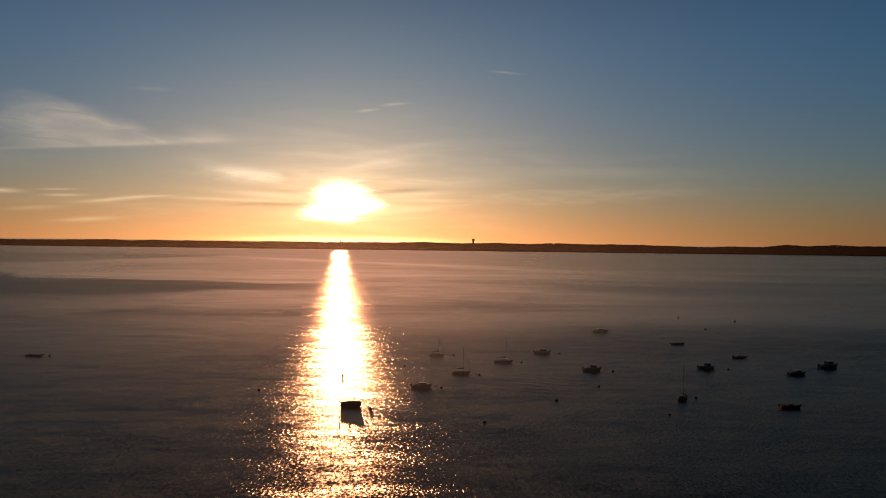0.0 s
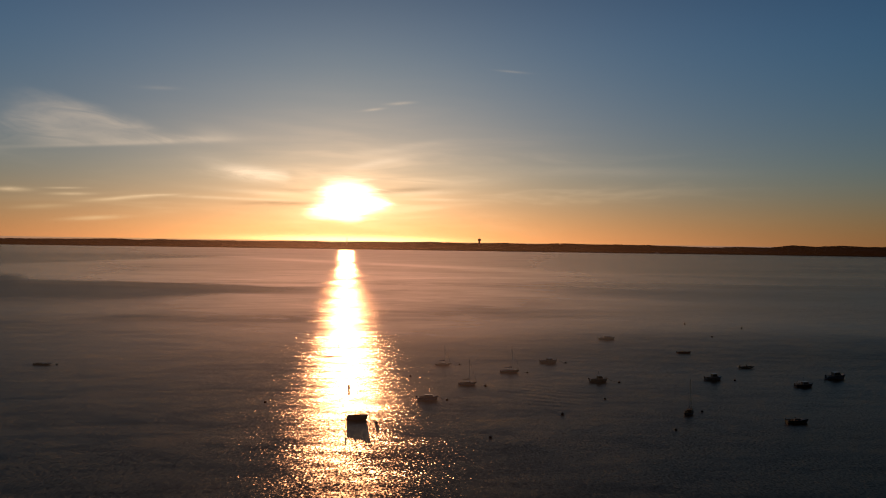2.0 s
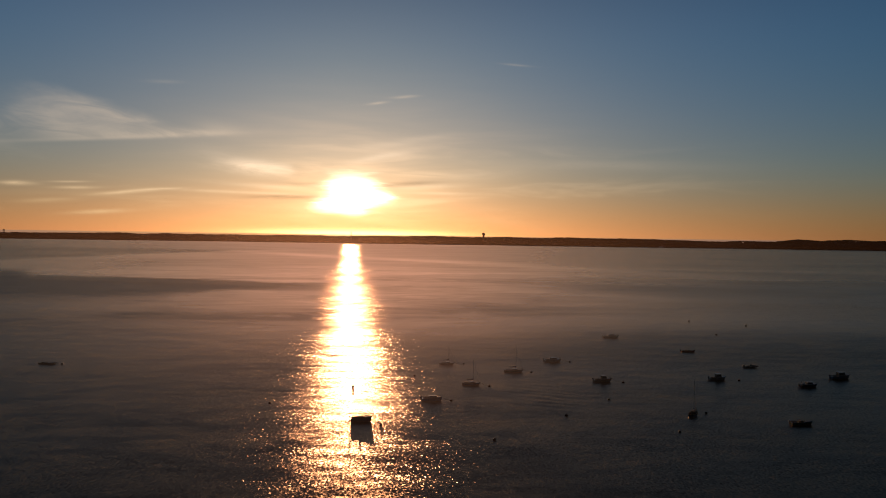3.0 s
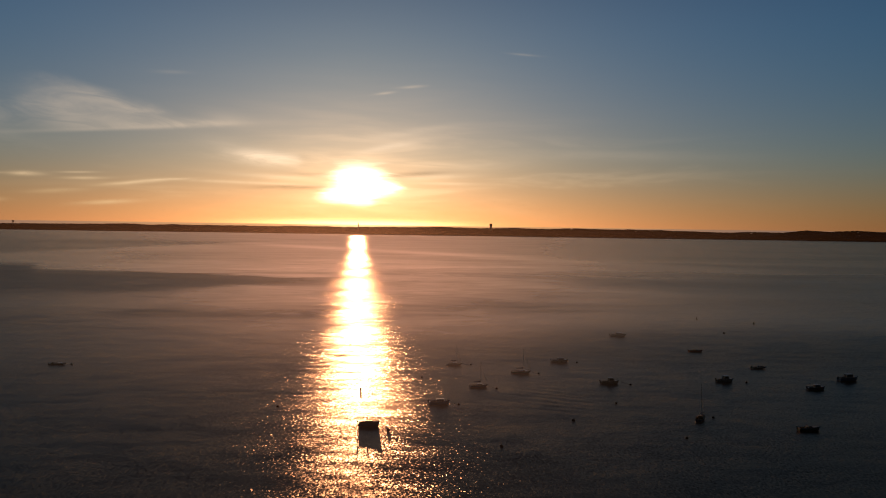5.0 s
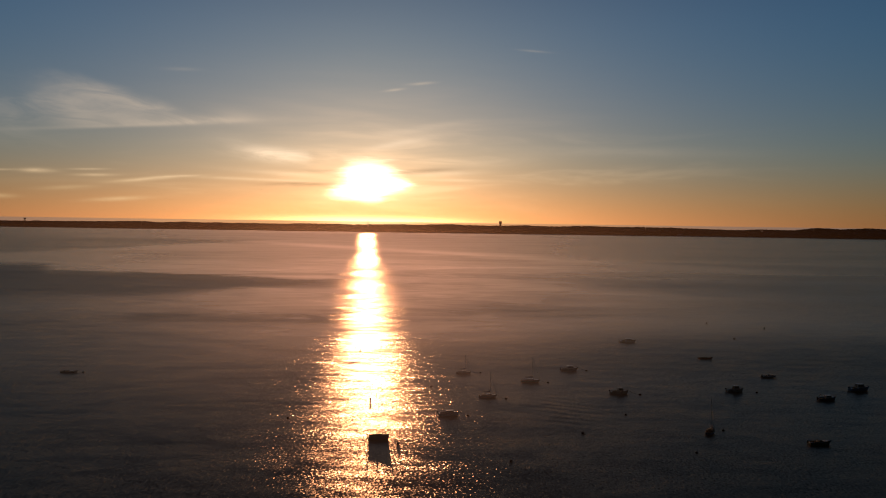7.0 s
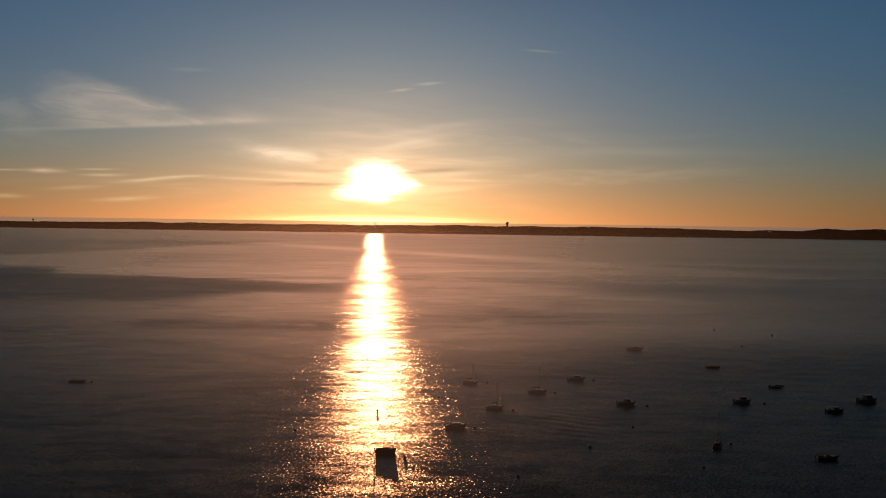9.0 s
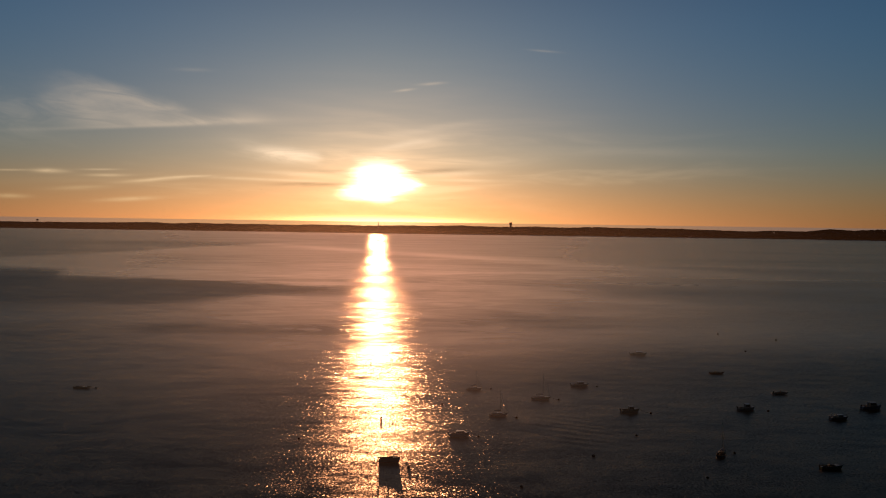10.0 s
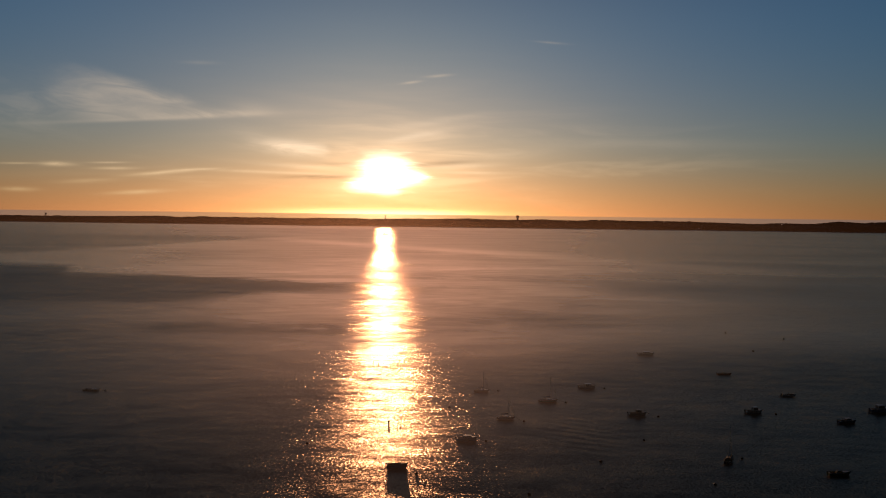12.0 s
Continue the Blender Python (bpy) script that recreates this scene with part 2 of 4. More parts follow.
def water_surface():
    m = bpy.data.materials.new("bay_water")
    m.use_nodes = True
    tree = m.node_tree
    tree.nodes.remove(tree.nodes["Principled BSDF"])
    spot = tree.nodes.new("ShaderNodeTexCoord").outputs["Object"]
    sep = tree.nodes.new("ShaderNodeSeparateXYZ")
    tree.links.new(spot, sep.inputs[0])
    x, y = Val(tree, sep.outputs[0]), Val(tree, sep.outputs[1])

    # where wind ruffles the water (1) and where it lies slick (0), in metres of the bay
    drift = Val(tree, noise_at(tree, xyz(tree, x * 0.0016, y * 0.0045, 2.0), 1.0, 5.0, 0.55, 0.8).outputs["Fac"])
    lanes = Val(tree, noise_at(tree, xyz(tree, x * 0.011, y * 0.028, 5.0), 1.0, 5.0, 0.6, 1.2).outputs["Fac"])
    yw = y + (drift - 0.5) * 160.0
    yn = y + (lanes - 0.5) * 40.0
    far_edge = y + x * 0.30 - x.step(-345.0, -390.0) * 95.0 + (lanes - 0.5) * 50.0
    ruffled = drift.step(0.40, 0.62) * 0.4 + 0.75 + y.step(450.0, 1500.0) * 0.1
    ruffled = ruffled + y.step(470.0, 570.0) * far_edge.step(680.0, 640.0) * x.step(40.0, -190.0) * 0.75 + bell(x, yn, -130.0, 430.0, 70.0, 18.0) * 0.3
    ruffled = ruffled + bell(x, yn, -500.0, 1480.0, 330.0, 70.0, 3) * 0.5
    ruffled = ruffled + bell(x, yn, 200.0, 310.0, 140.0, 30.0, 1) * 0.6
    ruffled = ruffled - bell(x, yn, 190.0, 430.0, 170.0, 60.0, -2) * 0.35
    ruffled = ruffled - bell(x, yn, 230.0, 1230.0, 600.0, 60.0, -16) * 0.5
    ruffled = ruffled - bell(x, yw, -430.0, 960.0, 260.0, 60.0) * 0.4
    near = y.step(650.0, 1500.0) * -0.75 + 1.0
    ruffled = (ruffled + (lanes - 0.5) * near * 0.6).op("MAXIMUM", 0.15).op("MINIMUM", 2.4)

    # slopes of the waves at several lengths; gusts comb the small ones
    def slopes(wave, kx, ky, seed, stretch, detail, by):
        n = noise_at(tree, xyz(tree, x / (wave * stretch), y / wave, seed), 1.0, detail, 0.5, 0.3)
        mid = tree.nodes.new("ShaderNodeVectorMath")
        mid.operation = "SUBTRACT"
        tree.links.new(n.outputs["Color"], mid.inputs[0])
        mid.inputs[1].default_value = (0.5, 0.5, 0.5)
        flat = tree.nodes.new("ShaderNodeVectorMath")
        flat.operation = "MULTIPLY"
        tree.links.new(mid.outputs[0], flat.inputs[0])
        flat.inputs[1].default_value = (kx, ky, 0)
        grown = tree.nodes.new("ShaderNodeVectorMath")
        grown.operation = "SCALE"
        tree.links.new(flat.outputs[0], grown.inputs[0]), tree.links.new(by.sock, grown.inputs["Scale"])
        return grown.outputs[0]

    gusts = Val(tree, noise_at(tree, xyz(tree, x / 26.0, y / 15.0, 27.0), 1.0, 4.0, 0.6, 0.6).outputs["Fac"]).step(0.3, 0.7)
    slope = None
    for wave, kx, ky, seed, stretch, detail, fade, rest, gusty in WAVES:
        by = (y.step(fade * 0.45, fade * 1.5) * (rest - 1.0) + 1.0) * (gusts * gusty + (1.0 - gusty * 0.5)) * (ruffled * 0.5 + 0.5)
        one = slopes(wave, kx, ky, seed, stretch, detail, by)
        slope = one if slope is None else add_rgb(tree, slope, one)
    # a scatter of steeper facets, that grow longer out on the open bay
    for size, seed, y0, y1, y2, y3, kx, ky in FACETS:
        spots = Val(tree, noise_at(tree, xyz(tree, x / (size * 0.52), y / (size * 1.15), 20.0 + seed), 1.0, 1.0, 0.5).outputs["Fac"]).step(0.38, 0.62)
        spots = spots * (gusts * 0.45 + 0.6) * y.step(y0, y1) * y.step(y3, y2)
        slope = add_rgb(tree, slope, slopes(size, kx, ky, 30.0 + seed, 0.47, 1.0, spots))
    # the spent wake of a passing boat, a few long ripples side by side
    wake = ((y + x * 0.5 + (gusts - 0.5) * 2.0) * (2 * math.pi / 5.2)).op("SINE") * bell(x, y, 37.0, 230.0, 10.0, 18.0) * 0.055
    slope = add_rgb(tree, slope, xyz(tree, wake * 0.5, wake))
    up = tree.nodes.new("ShaderNodeVectorMath")
    up.operation = "ADD"
    tree.links.new(slope, up.inputs[0])
    up.inputs[1].default_value = (0, 0, 1)
    unit = tree.nodes.new("ShaderNodeVectorMath")
    unit.operation = "NORMALIZE"
    tree.links.new(up.outputs[0], unit.inputs[0])
    body, gloss = tree.nodes.new("ShaderNodeBsdfDiffuse"), tree.nodes.new("ShaderNodeBsdfGlossy")
    edge, both = tree.nodes.new("ShaderNodeFresnel"), tree.nodes.new("ShaderNodeMixShader")
    edge.inputs["IOR"].default_value = 1.37
    tree.links.new(unit.outputs[0], gloss.inputs["Normal"])
    silt = mix_rgb(tree, drift.step(0.35, 0.65), WATER[0], WATER[1])
    tree.links.new(silt, body.inputs["Color"])
    gloss.inputs["Color"].default_value = (*WATER[2], 1)
    gloss.distribution = "BECKMANN"
    tree.links.new((ruffled * 0.03 + y.step(200.0, 1300.0) * RIPPLE[1] + RIPPLE[0]).sock, gloss.inputs["Roughness"])
    # over ruffled water the eye meets tilted faces, which mirror less
    bright = Val(tree, edge.outputs[0])
    tree.links.new((bright / (bright * ruffled * 0.8 + 1.0)).sock, both.inputs[0])
    tree.links.new(body.outputs[0], both.inputs[1]), tree.links.new(gloss.outputs[0], both.inputs[2])
    tree.links.new(both.outputs[0], tree.nodes["Material Output"].inputs["Surface"])
    return m


# length, slope across and along, seed, stretch, detail, distance where it is lost among the rest, what remains there, share of the gusts
WAVES = [(0.9, 0.66, 0.24, 1.0, 0.48, 1.0, 300.0, 0.25, 0.45), (4.4, 0.18, 0.20, 4.0, 2.6, 2.0, 900.0, 0.4, 0.4),
         (11.0, 0.14, 0.09, 7.0, 2.0, 2.0, 1600.0, 0.8, 0.2), (30.0, 0.12, 0.05, 12.0, 2.5, 2.0, 3000.0, 0.8, 0.0)]
# size, seed, the stretch of the bay where they lie (from nought to full, from full to nought), slope across and along
FACETS = [(0.85, 1.0, 0.0, 1.0, 215.0, 270.0, 1.42, 0.36), (1.45, 4.0, 205.0, 265.0, 370.0, 480.0, 1.32, 0.34), (2.6, 7.0, 360.0, 500.0, 900.0, 1500.0, 1.25, 0.35)]
RIPPLE = (0.288, -0.065)    # roughness of the small ripples, near and far
WATER = ((0.012, 0.012, 0.010), (0.020, 0.015, 0.011), (0.89, 0.665, 0.515))   # clear, silty, and the tint of its gloss

WATER_MAT = water_surface()
SAND = surface("sand", (0.38, 0.30, 0.21), 0.9, grain=0.02, fine=0.4, vary=0.2, bump=0.0)
HEATH = surface("forest_floor", (0.07, 0.075, 0.04), 0.95, grain=0.03, fine=0.5, vary=0.3, bump=0.0)
PINE = surface("pine_crowns", (0.055, 0.05, 0.026), 0.9, grain=0.02, fine=0.3, vary=0.4, bump=0.0)
GEL = surface("white_gelcoat", (0.42, 0.40, 0.37), 0.45, grain=1.5, vary=0.06, bump=0.002, coat=0.3)
WHITE = surface("white_ship_paint", (0.80, 0.79, 0.76), 0.35, grain=0.4, fine=4, vary=0.08, bump=0.002, coat=0.3)
CREAM = surface("cream_gelcoat", (0.33, 0.29, 0.23), 0.5, grain=1.5, vary=0.08, bump=0.002, coat=0.2)
NAVY = surface("navy_hull_paint", (0.03, 0.05, 0.11), 0.3, grain=1.5, vary=0.12, bump=0.002, coat=0.3)
BLUE = surface("faded_blue_hull_paint", (0.10, 0.20, 0.32), 0.4, grain=1.5, vary=0.12, bump=0.002)
RED = surface("oxide_red_paint", (0.33, 0.06, 0.04), 0.5, grain=2.0, vary=0.15, bump=0.003)
GREEN = surface("dark_green_hull_paint", (0.03, 0.09, 0.06), 0.4, grain=1.5, vary=0.12, bump=0.002)
BLACK = surface("black_rubber", (0.03, 0.03, 0.03), 0.7, grain=4, vary=0.2, bump=0.003)
TUBE = surface("grey_tube_fabric", (0.23, 0.24, 0.25), 0.6, grain=3, vary=0.12, bump=0.003)
GLASS = surface("tinted_glass", (0.02, 0.025, 0.03), 0.08, grain=2, vary=0.1, bump=0.0, coat=0.5)
STEEL = surface("polished_steel", (0.62, 0.62, 0.62), 0.22, metal=1.0, grain=5, vary=0.08, bump=0.0)
ALU = surface("dull_aluminium", (0.52, 0.53, 0.54), 0.42, metal=1.0, grain=5, vary=0.1, bump=0.001)
TEAK = surface("weathered_teak", (0.26, 0.17, 0.10), 0.7, grain=5, vary=0.25, bump=0.004)
PLY = surface("tarred_planks", (0.09, 0.065, 0.045), 0.75, grain=3, vary=0.3, bump=0.006)
CANVAS = surface("blue_canvas", (0.06, 0.09, 0.19), 0.9, grain=4, vary=0.15, bump=0.006)
SAIL = surface("sailcloth", (0.66, 0.63, 0.56), 0.85, grain=4, vary=0.1, bump=0.006)
BUOY_W = surface("grimy_buoy_plastic", (0.10, 0.095, 0.08), 0.7, grain=4, vary=0.2, bump=0.004)
BUOY_R = surface("weedy_orange_buoy_plastic", (0.18, 0.05, 0.02), 0.7, grain=4, vary=0.2, bump=0.004)
ROPE = surface("weedy_rope", (0.16, 0.13, 0.08), 0.9, grain=8, vary=0.3, bump=0.004)
WHITEWASH = surface("whitewashed_masonry", (0.72, 0.70, 0.66), 0.85, grain=0.3, fine=3, vary=0.1, bump=0.02)
REDPAINT = surface("red_lantern_paint", (0.45, 0.05, 0.04), 0.5, grain=0.5, fine=4, vary=0.15, bump=0.01)
CONCRETE = surface("grey_concrete", (0.34, 0.33, 0.30), 0.85, grain=0.2, fine=2, vary=0.15, bump=0.02)


# ---- building blocks ----
def part(name, bm, material, parent=None, label="", smooth=False, sheet=False):
    bmesh.ops.recalc_face_normals(bm, faces=bm.faces)
    if sheet and sum(f.normal.z for f in bm.faces) < 0:
        bmesh.ops.reverse_faces(bm, faces=bm.faces)
    me = bpy.data.meshes.new(name)
    bm.to_mesh(me)
    bm.free()
    me.materials.append(material)
    if smooth:
        for f in me.polygons:
            f.use_smooth = True
    ob = new(name, me)
    if parent is not None:
        ob.parent = parent
    return tagged(ob, label) if label else ob


def thing(name, m, label, category, group=""):
    e = new(name)
    e.empty_display_size = 0.3
    e.matrix_world = m
    return tagged(e, label, category, group)


def loft(rings, cap=True, closed=True, bm=None):
    """Skin over rings of equally many points."""
    bm = bm or bmesh.new()
    rows = [[bm.verts.new(p) for p in r] for r in rings]
    n = len(rings[0])
    for a, b in zip(rows, rows[1:]):
        for i in range(n if closed else n - 1):
            j = (i + 1) % n
            bm.faces.new((a[i], a[j], b[j], b[i]))
    if cap:
        bm.faces.new(rows[0]), bm.faces.new(rows[-1])
    return bm


def box(x0, x1, y0, y1, z0, z1, bevel=0.0, bm=None):
    own = bmesh.new()
    bmesh.ops.create_cube(own, size=1.0)
    for v in own.verts:
        v.co = ((x0 + x1) / 2 + v.co.x * (x1 - x0), (y0 + y1) / 2 + v.co.y * (y1 - y0), (z0 + z1) / 2 + v.co.z * (z1 - z0))
    if bevel:
        bmesh.ops.bevel(own, geom=own.edges[:], offset=bevel, segments=2, affect="EDGES")
    if bm is None:
        return own
    me = bpy.data.meshes.new("tmp")
    own.to_mesh(me)
    own.free()
    bm.from_mesh(me)
    bpy.data.meshes.remove(me)
    return bm


def tube(points, r, sides=6, bm=None, taper=1.0):
    """A round bar along points."""
    pts = [Vector(p) for p in points]
    rings = []
    for i, p in enumerate(pts):
        way = (pts[min(i + 1, len(pts) - 1)] - pts[max(i - 1, 0)]).normalized()
        side = way.orthogonal().normalized() if abs(way.z) < 0.9 else Vector((1, 0, 0)).cross(way).normalized()
        up = way.cross(side)
        k = r * (1 + (taper - 1) * i / max(1, len(pts) - 1))
        rings.append([p + side * (k * math.cos(a)) + up * (k * math.sin(a)) for a in (2 * math.pi * s / sides for s in range(sides))])
    return loft(rings, bm=bm)


def turned(profile, sides=16, bm=None):
    """A body of revolution from (radius, height) pairs."""
    rings = [[(r * math.cos(a), r * math.sin(a), z) for a in (2 * math.pi * s / sides for s in range(sides))] for r, z in profile]
    return loft(rings, bm=bm)


def panel(a, b, c, d, u0, u1, v0, v1, thick=0.012):
    """A thin pane on the face a b c d (a-b below, d-c above), within u0..u1 and v0..v1 of it."""
    a, b, c, d = (Vector(p) for p in (a, b, c, d))
    n = (b - a).cross(d - a).normalized() * thick
    at = lambda u, v: (a.lerp(b, u)).lerp(d.lerp(c, u), v)
    corners = [at(u0, v0), at(u1, v0), at(u1, v1), at(u0, v1)]
    return loft([[p - n * 0.2 for p in corners], [p + n for p in corners]])


# ---- boats: bow along +x, the water at z = 0 ----
class Lines:
    """The lines of a hull: half beam and sheer along its length."""

    def __init__(self, L, B, H, rise=0.45, stern=0.85, draught=0.3, rake=0.10, full=2.3):
        self.L, self.B, self.H, self.rise, self.stern, self.draught, self.rake, self.full = L, B, H, rise, stern, draught, rake, full

    def half(self, s):
        f = self.stern + (1 - self.stern) * math.sin(min(s / 0.42, 1) * math.pi / 2)
        return max(0.02, self.B / 2 * (f if s < 0.42 else 1 - ((s - 0.42) / 0.58) ** self.full))

    def sheer(self, s):
        return self.H * (1 + self.rise * s ** 2.2)

    def x(self, s, level):
        return self.L * (s - 0.5) - self.L * self.rake * max(0, s - 0.5) * 2 * (1 - level)

    def top(self, s, inset=0.0, dz=0.0, side=1):
        return Vector((self.x(s, 1), side * max(0.005, self.half(s) - inset), self.sheer(s) + dz))


def hull_parts(boat, ln, paint, deck_mat, trim_mat, well=(0.04, 0.62), sole=0.12, boot=None):
    N = 18
    S = [i / N for i in range(N + 1)]
    rings = []
    for s in S:
        b, h, t = ln.half(s), ln.sheer(s), ln.draught * (1 - 0.55 * max(0, s - 0.6) / 0.4)
        side = [(ln.x(s, 1), b, h), (ln.x(s, 0.8), b * 0.985, h * 0.72), (ln.x(s, 0.5), b * 0.94, h * 0.35),
                (ln.x(s, 0.25), b * 0.86, 0.02), (ln.x(s, 0.1), b * 0.72, -t * 0.45), (ln.x(s, 0), b * 0.3, -t * 0.9), (ln.x(s, 0), 0, -t)]
        rings.append(side + [(p[0], -p[1], p[2]) for p in side[-2::-1]])
    bm = loft(rings, cap=False, closed=False)
    first = [v for v in bm.verts][:len(rings[0])]
    bm.faces.new(first)
    part("hull", bm, paint, boat, smooth=False)
    if boot:
        strake = []
        for s in S:
            b = ln.half(s)
            strake.append([(ln.x(s, 0.3), k * (b * 0.885 + 0.012), zz) for k, zz in ((1, 0.03), (1, 0.11))])
        for k in (1, -1):
            part("waterline_stripe", loft([[(p[0], p[1] * k, p[2]) for p in r] + [(p[0], p[1] * k * 0.97, p[2]) for p in r[::-1]] for r in strake]), boot, boat)
    # decks, the side decks round the well and the well itself
    w0, w1 = well
    fore = [w1 + (0.985 - w1) * i / 8 for i in range(9)]
    rows = []
    for s in fore:
        b, h = ln.half(s) - 0.01, ln.sheer(s)
        rows.append([(ln.x(s, 1), b * k, h + 0.06 * (1 - k * k) * min(1, b) - 0.01) for k in (-1, -0.6, -0.2, 0.2, 0.6, 1)])
    part("foredeck", loft(rows, cap=False, closed=False), deck_mat, boat)
    rows = []
    for i in range(9):
        s = w0 + (w1 - w0) * i / 8
        b, h = ln.half(s), ln.sheer(s)
        e = min(0.16, b * 0.3)
        half = [(ln.x(s, 1), b - 0.01, h - 0.01), (ln.x(s, 1), b - e, h + 0.01), (ln.x(s, 1), b - e - 0.03, sole + 0.02), (ln.x(s, 1), b - e - 0.06, sole)]
        rows.append(half + [(p[0], -p[1], p[2]) for p in half[::-1]])
    bm = loft(rows, cap=False, closed=False)
    v = list(bm.verts)
    bm.faces.new([v[i] for i in (1, 2, 3, 4, 5, 6)])
    k = len(v) - 8
    bm.faces.new([v[k + i] for i in (1, 2, 3, 4, 5, 6)])
    part("cockpit", bm, deck_mat, boat)
    aft = [[(ln.x(s, 1), k * (ln.half(s) - 0.01), ln.sheer(s) - 0.01) for k in (-1, -0.33, 0.33, 1)] for s in (0.0, w0)]
    part("aft_deck", loft(aft, cap=False, closed=False), deck_mat, boat)
    for k in (1, -1):
        part("rub_rail", tube([ln.top(s, -0.015, -0.02, k) for s in S], 0.03, 6), trim_mat, boat)


def outboard(boat, ln, cowl=GEL, size=1.0, up=0.0, y=0.0):
    """An outboard motor clamped to the transom."""
    x, z = -ln.L / 2, ln.sheer(0)
    q = lambda dx, dy, dz: (x + size * (dx * math.cos(up) - dz * math.sin(up)), y + size * dy, z + size * (dz * math.cos(up) + dx * math.sin(up)))
    rings = []
    for zz, a, b, sh in ((0.06, 0.17, 0.13, -0.24), (0.2, 0.22, 0.16, -0.26), (0.38, 0.21, 0.15, -0.27), (0.47, 0.14, 0.1, -0.25)):
        rings.append([q(sh + a * math.cos(t), b * math.sin(t), zz) for t in (2 * math.pi * i / 12 for i in range(12))])
    motor = part("outboard_motor", loft(rings), cowl, boat, "outboard motor with a rounded cowling", smooth=True)
    rings = [[q(-0.2 + a * math.cos(t), b * math.sin(t), zz) for t in (2 * math.pi * i / 8 for i in range(8))]
             for zz, a, b in ((0.06, 0.09, 0.06), (-0.4, 0.07, 0.04), (-0.85, 0.10, 0.03))]
    part("motor_leg", loft(rings), BLACK, motor)
    bm = bmesh.new()
    for dy in (-0.08, 0.08):
        tube([q(0.06, dy, -0.25), q(0.06, dy, 0.05), q(-0.14, dy, 0.08)], 0.025 * size, 6, bm)
    part("clamp_bracket", bm, ALU, motor)


def cabin(boat, ln, s0, s1, height, width, mat=GEL, rake_f=0.45, rake_a=0.06, roof=0.12, glazed=True):
    """A cabin on the deck from s0 to s1, with raked ends, panes and an overhanging roof."""
    x0, x1 = ln.x(s0, 1), ln.x(s1, 1)
    z0 = min(ln.sheer(s0), ln.sheer(s1)) - 0.05
    z1 = max(ln.sheer(s0), ln.sheer(s1)) + height
    wa, wb = min(width, ln.half(s0) - 0.14), min(width, ln.half(s1) - 0.1)
    foot = [Vector((x0, -wa, z0)), Vector((x1, -wb, z0)), Vector((x1, wb, z0)), Vector((x0, wa, z0))]
    head = [Vector((x0 + rake_a, -wa * 0.86, z1)), Vector((x1 - rake_f * height, -wb * 0.84, z1)),
            Vector((x1 - rake_f * height, wb * 0.84, z1)), Vector((x0 + rake_a, wa * 0.86, z1))]
    house = part("cabin", loft([foot, head]), mat, boat)
    hz = z1 - z0
    v0 = max(0.35, 1 - (height * 0.72) / hz)
    if glazed:
        n = 2 if x1 - x0 < 1.8 else 3
        for k in range(n):
            u0, u1 = 0.06 + k * 0.9 / n, 0.06 + (k + 1) * 0.9 / n - 0.05
            part("side_window", panel(foot[0], foot[1], head[1], head[0], u0, u1, v0, 0.9), GLASS, house, "dark tinted window pane")
            part("side_window", panel(foot[2], foot[3], head[3], head[2], 1 - u1, 1 - u0, v0, 0.9), GLASS, house, "dark tinted window pane")
        for u0, u1 in ((0.06, 0.47), (0.53, 0.94)):
            part("windscreen", panel(foot[1], foot[2], head[2], head[1], u0, u1, v0, 0.93), GLASS, house, "dark tinted window pane")
        part("cabin_door", panel(foot[3], foot[0], head[0], head[3], 0.35, 0.65, 0.15, 0.93, 0.02), TEAK, house)
    over = [Vector((p.x + (-0.12 if p.x < (x0 + x1) / 2 else roof), p.y * 1.1, z1)) for p in head]
    crown = [Vector((p.x * 0.985 + over[0].x * 0.0, p.y * 0.8, z1 + 0.07)) for p in over]
    part("cabin_roof", loft([[p + Vector((0, 0, -0.005)) for p in over], [p + Vector((0, 0, 0.035)) for p in over], crown]), mat, house)
    return house, z1 + 0.07, (x0 + x1) / 2


def pulpit(boat, ln, s0=0.62, height=0.5):
    """The bow rail with its stanchions."""
    for k in (1, -1):
        path = [ln.top(s0 + (0.97 - s0) * i / 5, 0.06, height, k) for i in range(6)]
        rail = part("bow_rail", tube([ln.top(s0 - 0.05, 0.06, 0.0, k)] + path, 0.014, 6), STEEL, boat)
        for i in (1, 3, 5):
            s = s0 + (0.97 - s0) * i / 5
            part("stanchion", tube([ln.top(s, 0.06, -0.02, k), ln.top(s, 0.06, height, k)], 0.012, 5), STEEL, rail)


def cleats(boat, ln):
    for s, k in ((0.9, 0), (0.06, 1), (0.06, -1)):
        p = ln.top(s, 0.1, 0.05, k) if k else Vector((ln.x(s, 1), 0, ln.sheer(s) + 0.06))
        part("cleat", tube([p + Vector((-0.1, 0, 0.03)), p + Vector((-0.04, 0, 0.0)), p + Vector((0.04, 0, 0.0)), p + Vector((0.1, 0, 0.03))], 0.018, 5), STEEL, boat)


def thwart(boat, ln, s, z=0.38, mat=TEAK, name="bench_seat"):
    b = ln.half(s) - 0.18
    part(name, box(ln.x(s, 1) - 0.15, ln.x(s, 1) + 0.15, -b, b, z, z + 0.05, 0.015), mat, boat)


def boat_at(x, y, heading, label, category="boat", name="motorboat", trim=0.0):
    return thing(name, pose(x, y, 0, trim, -0.6, heading), label, category, "moored boats")


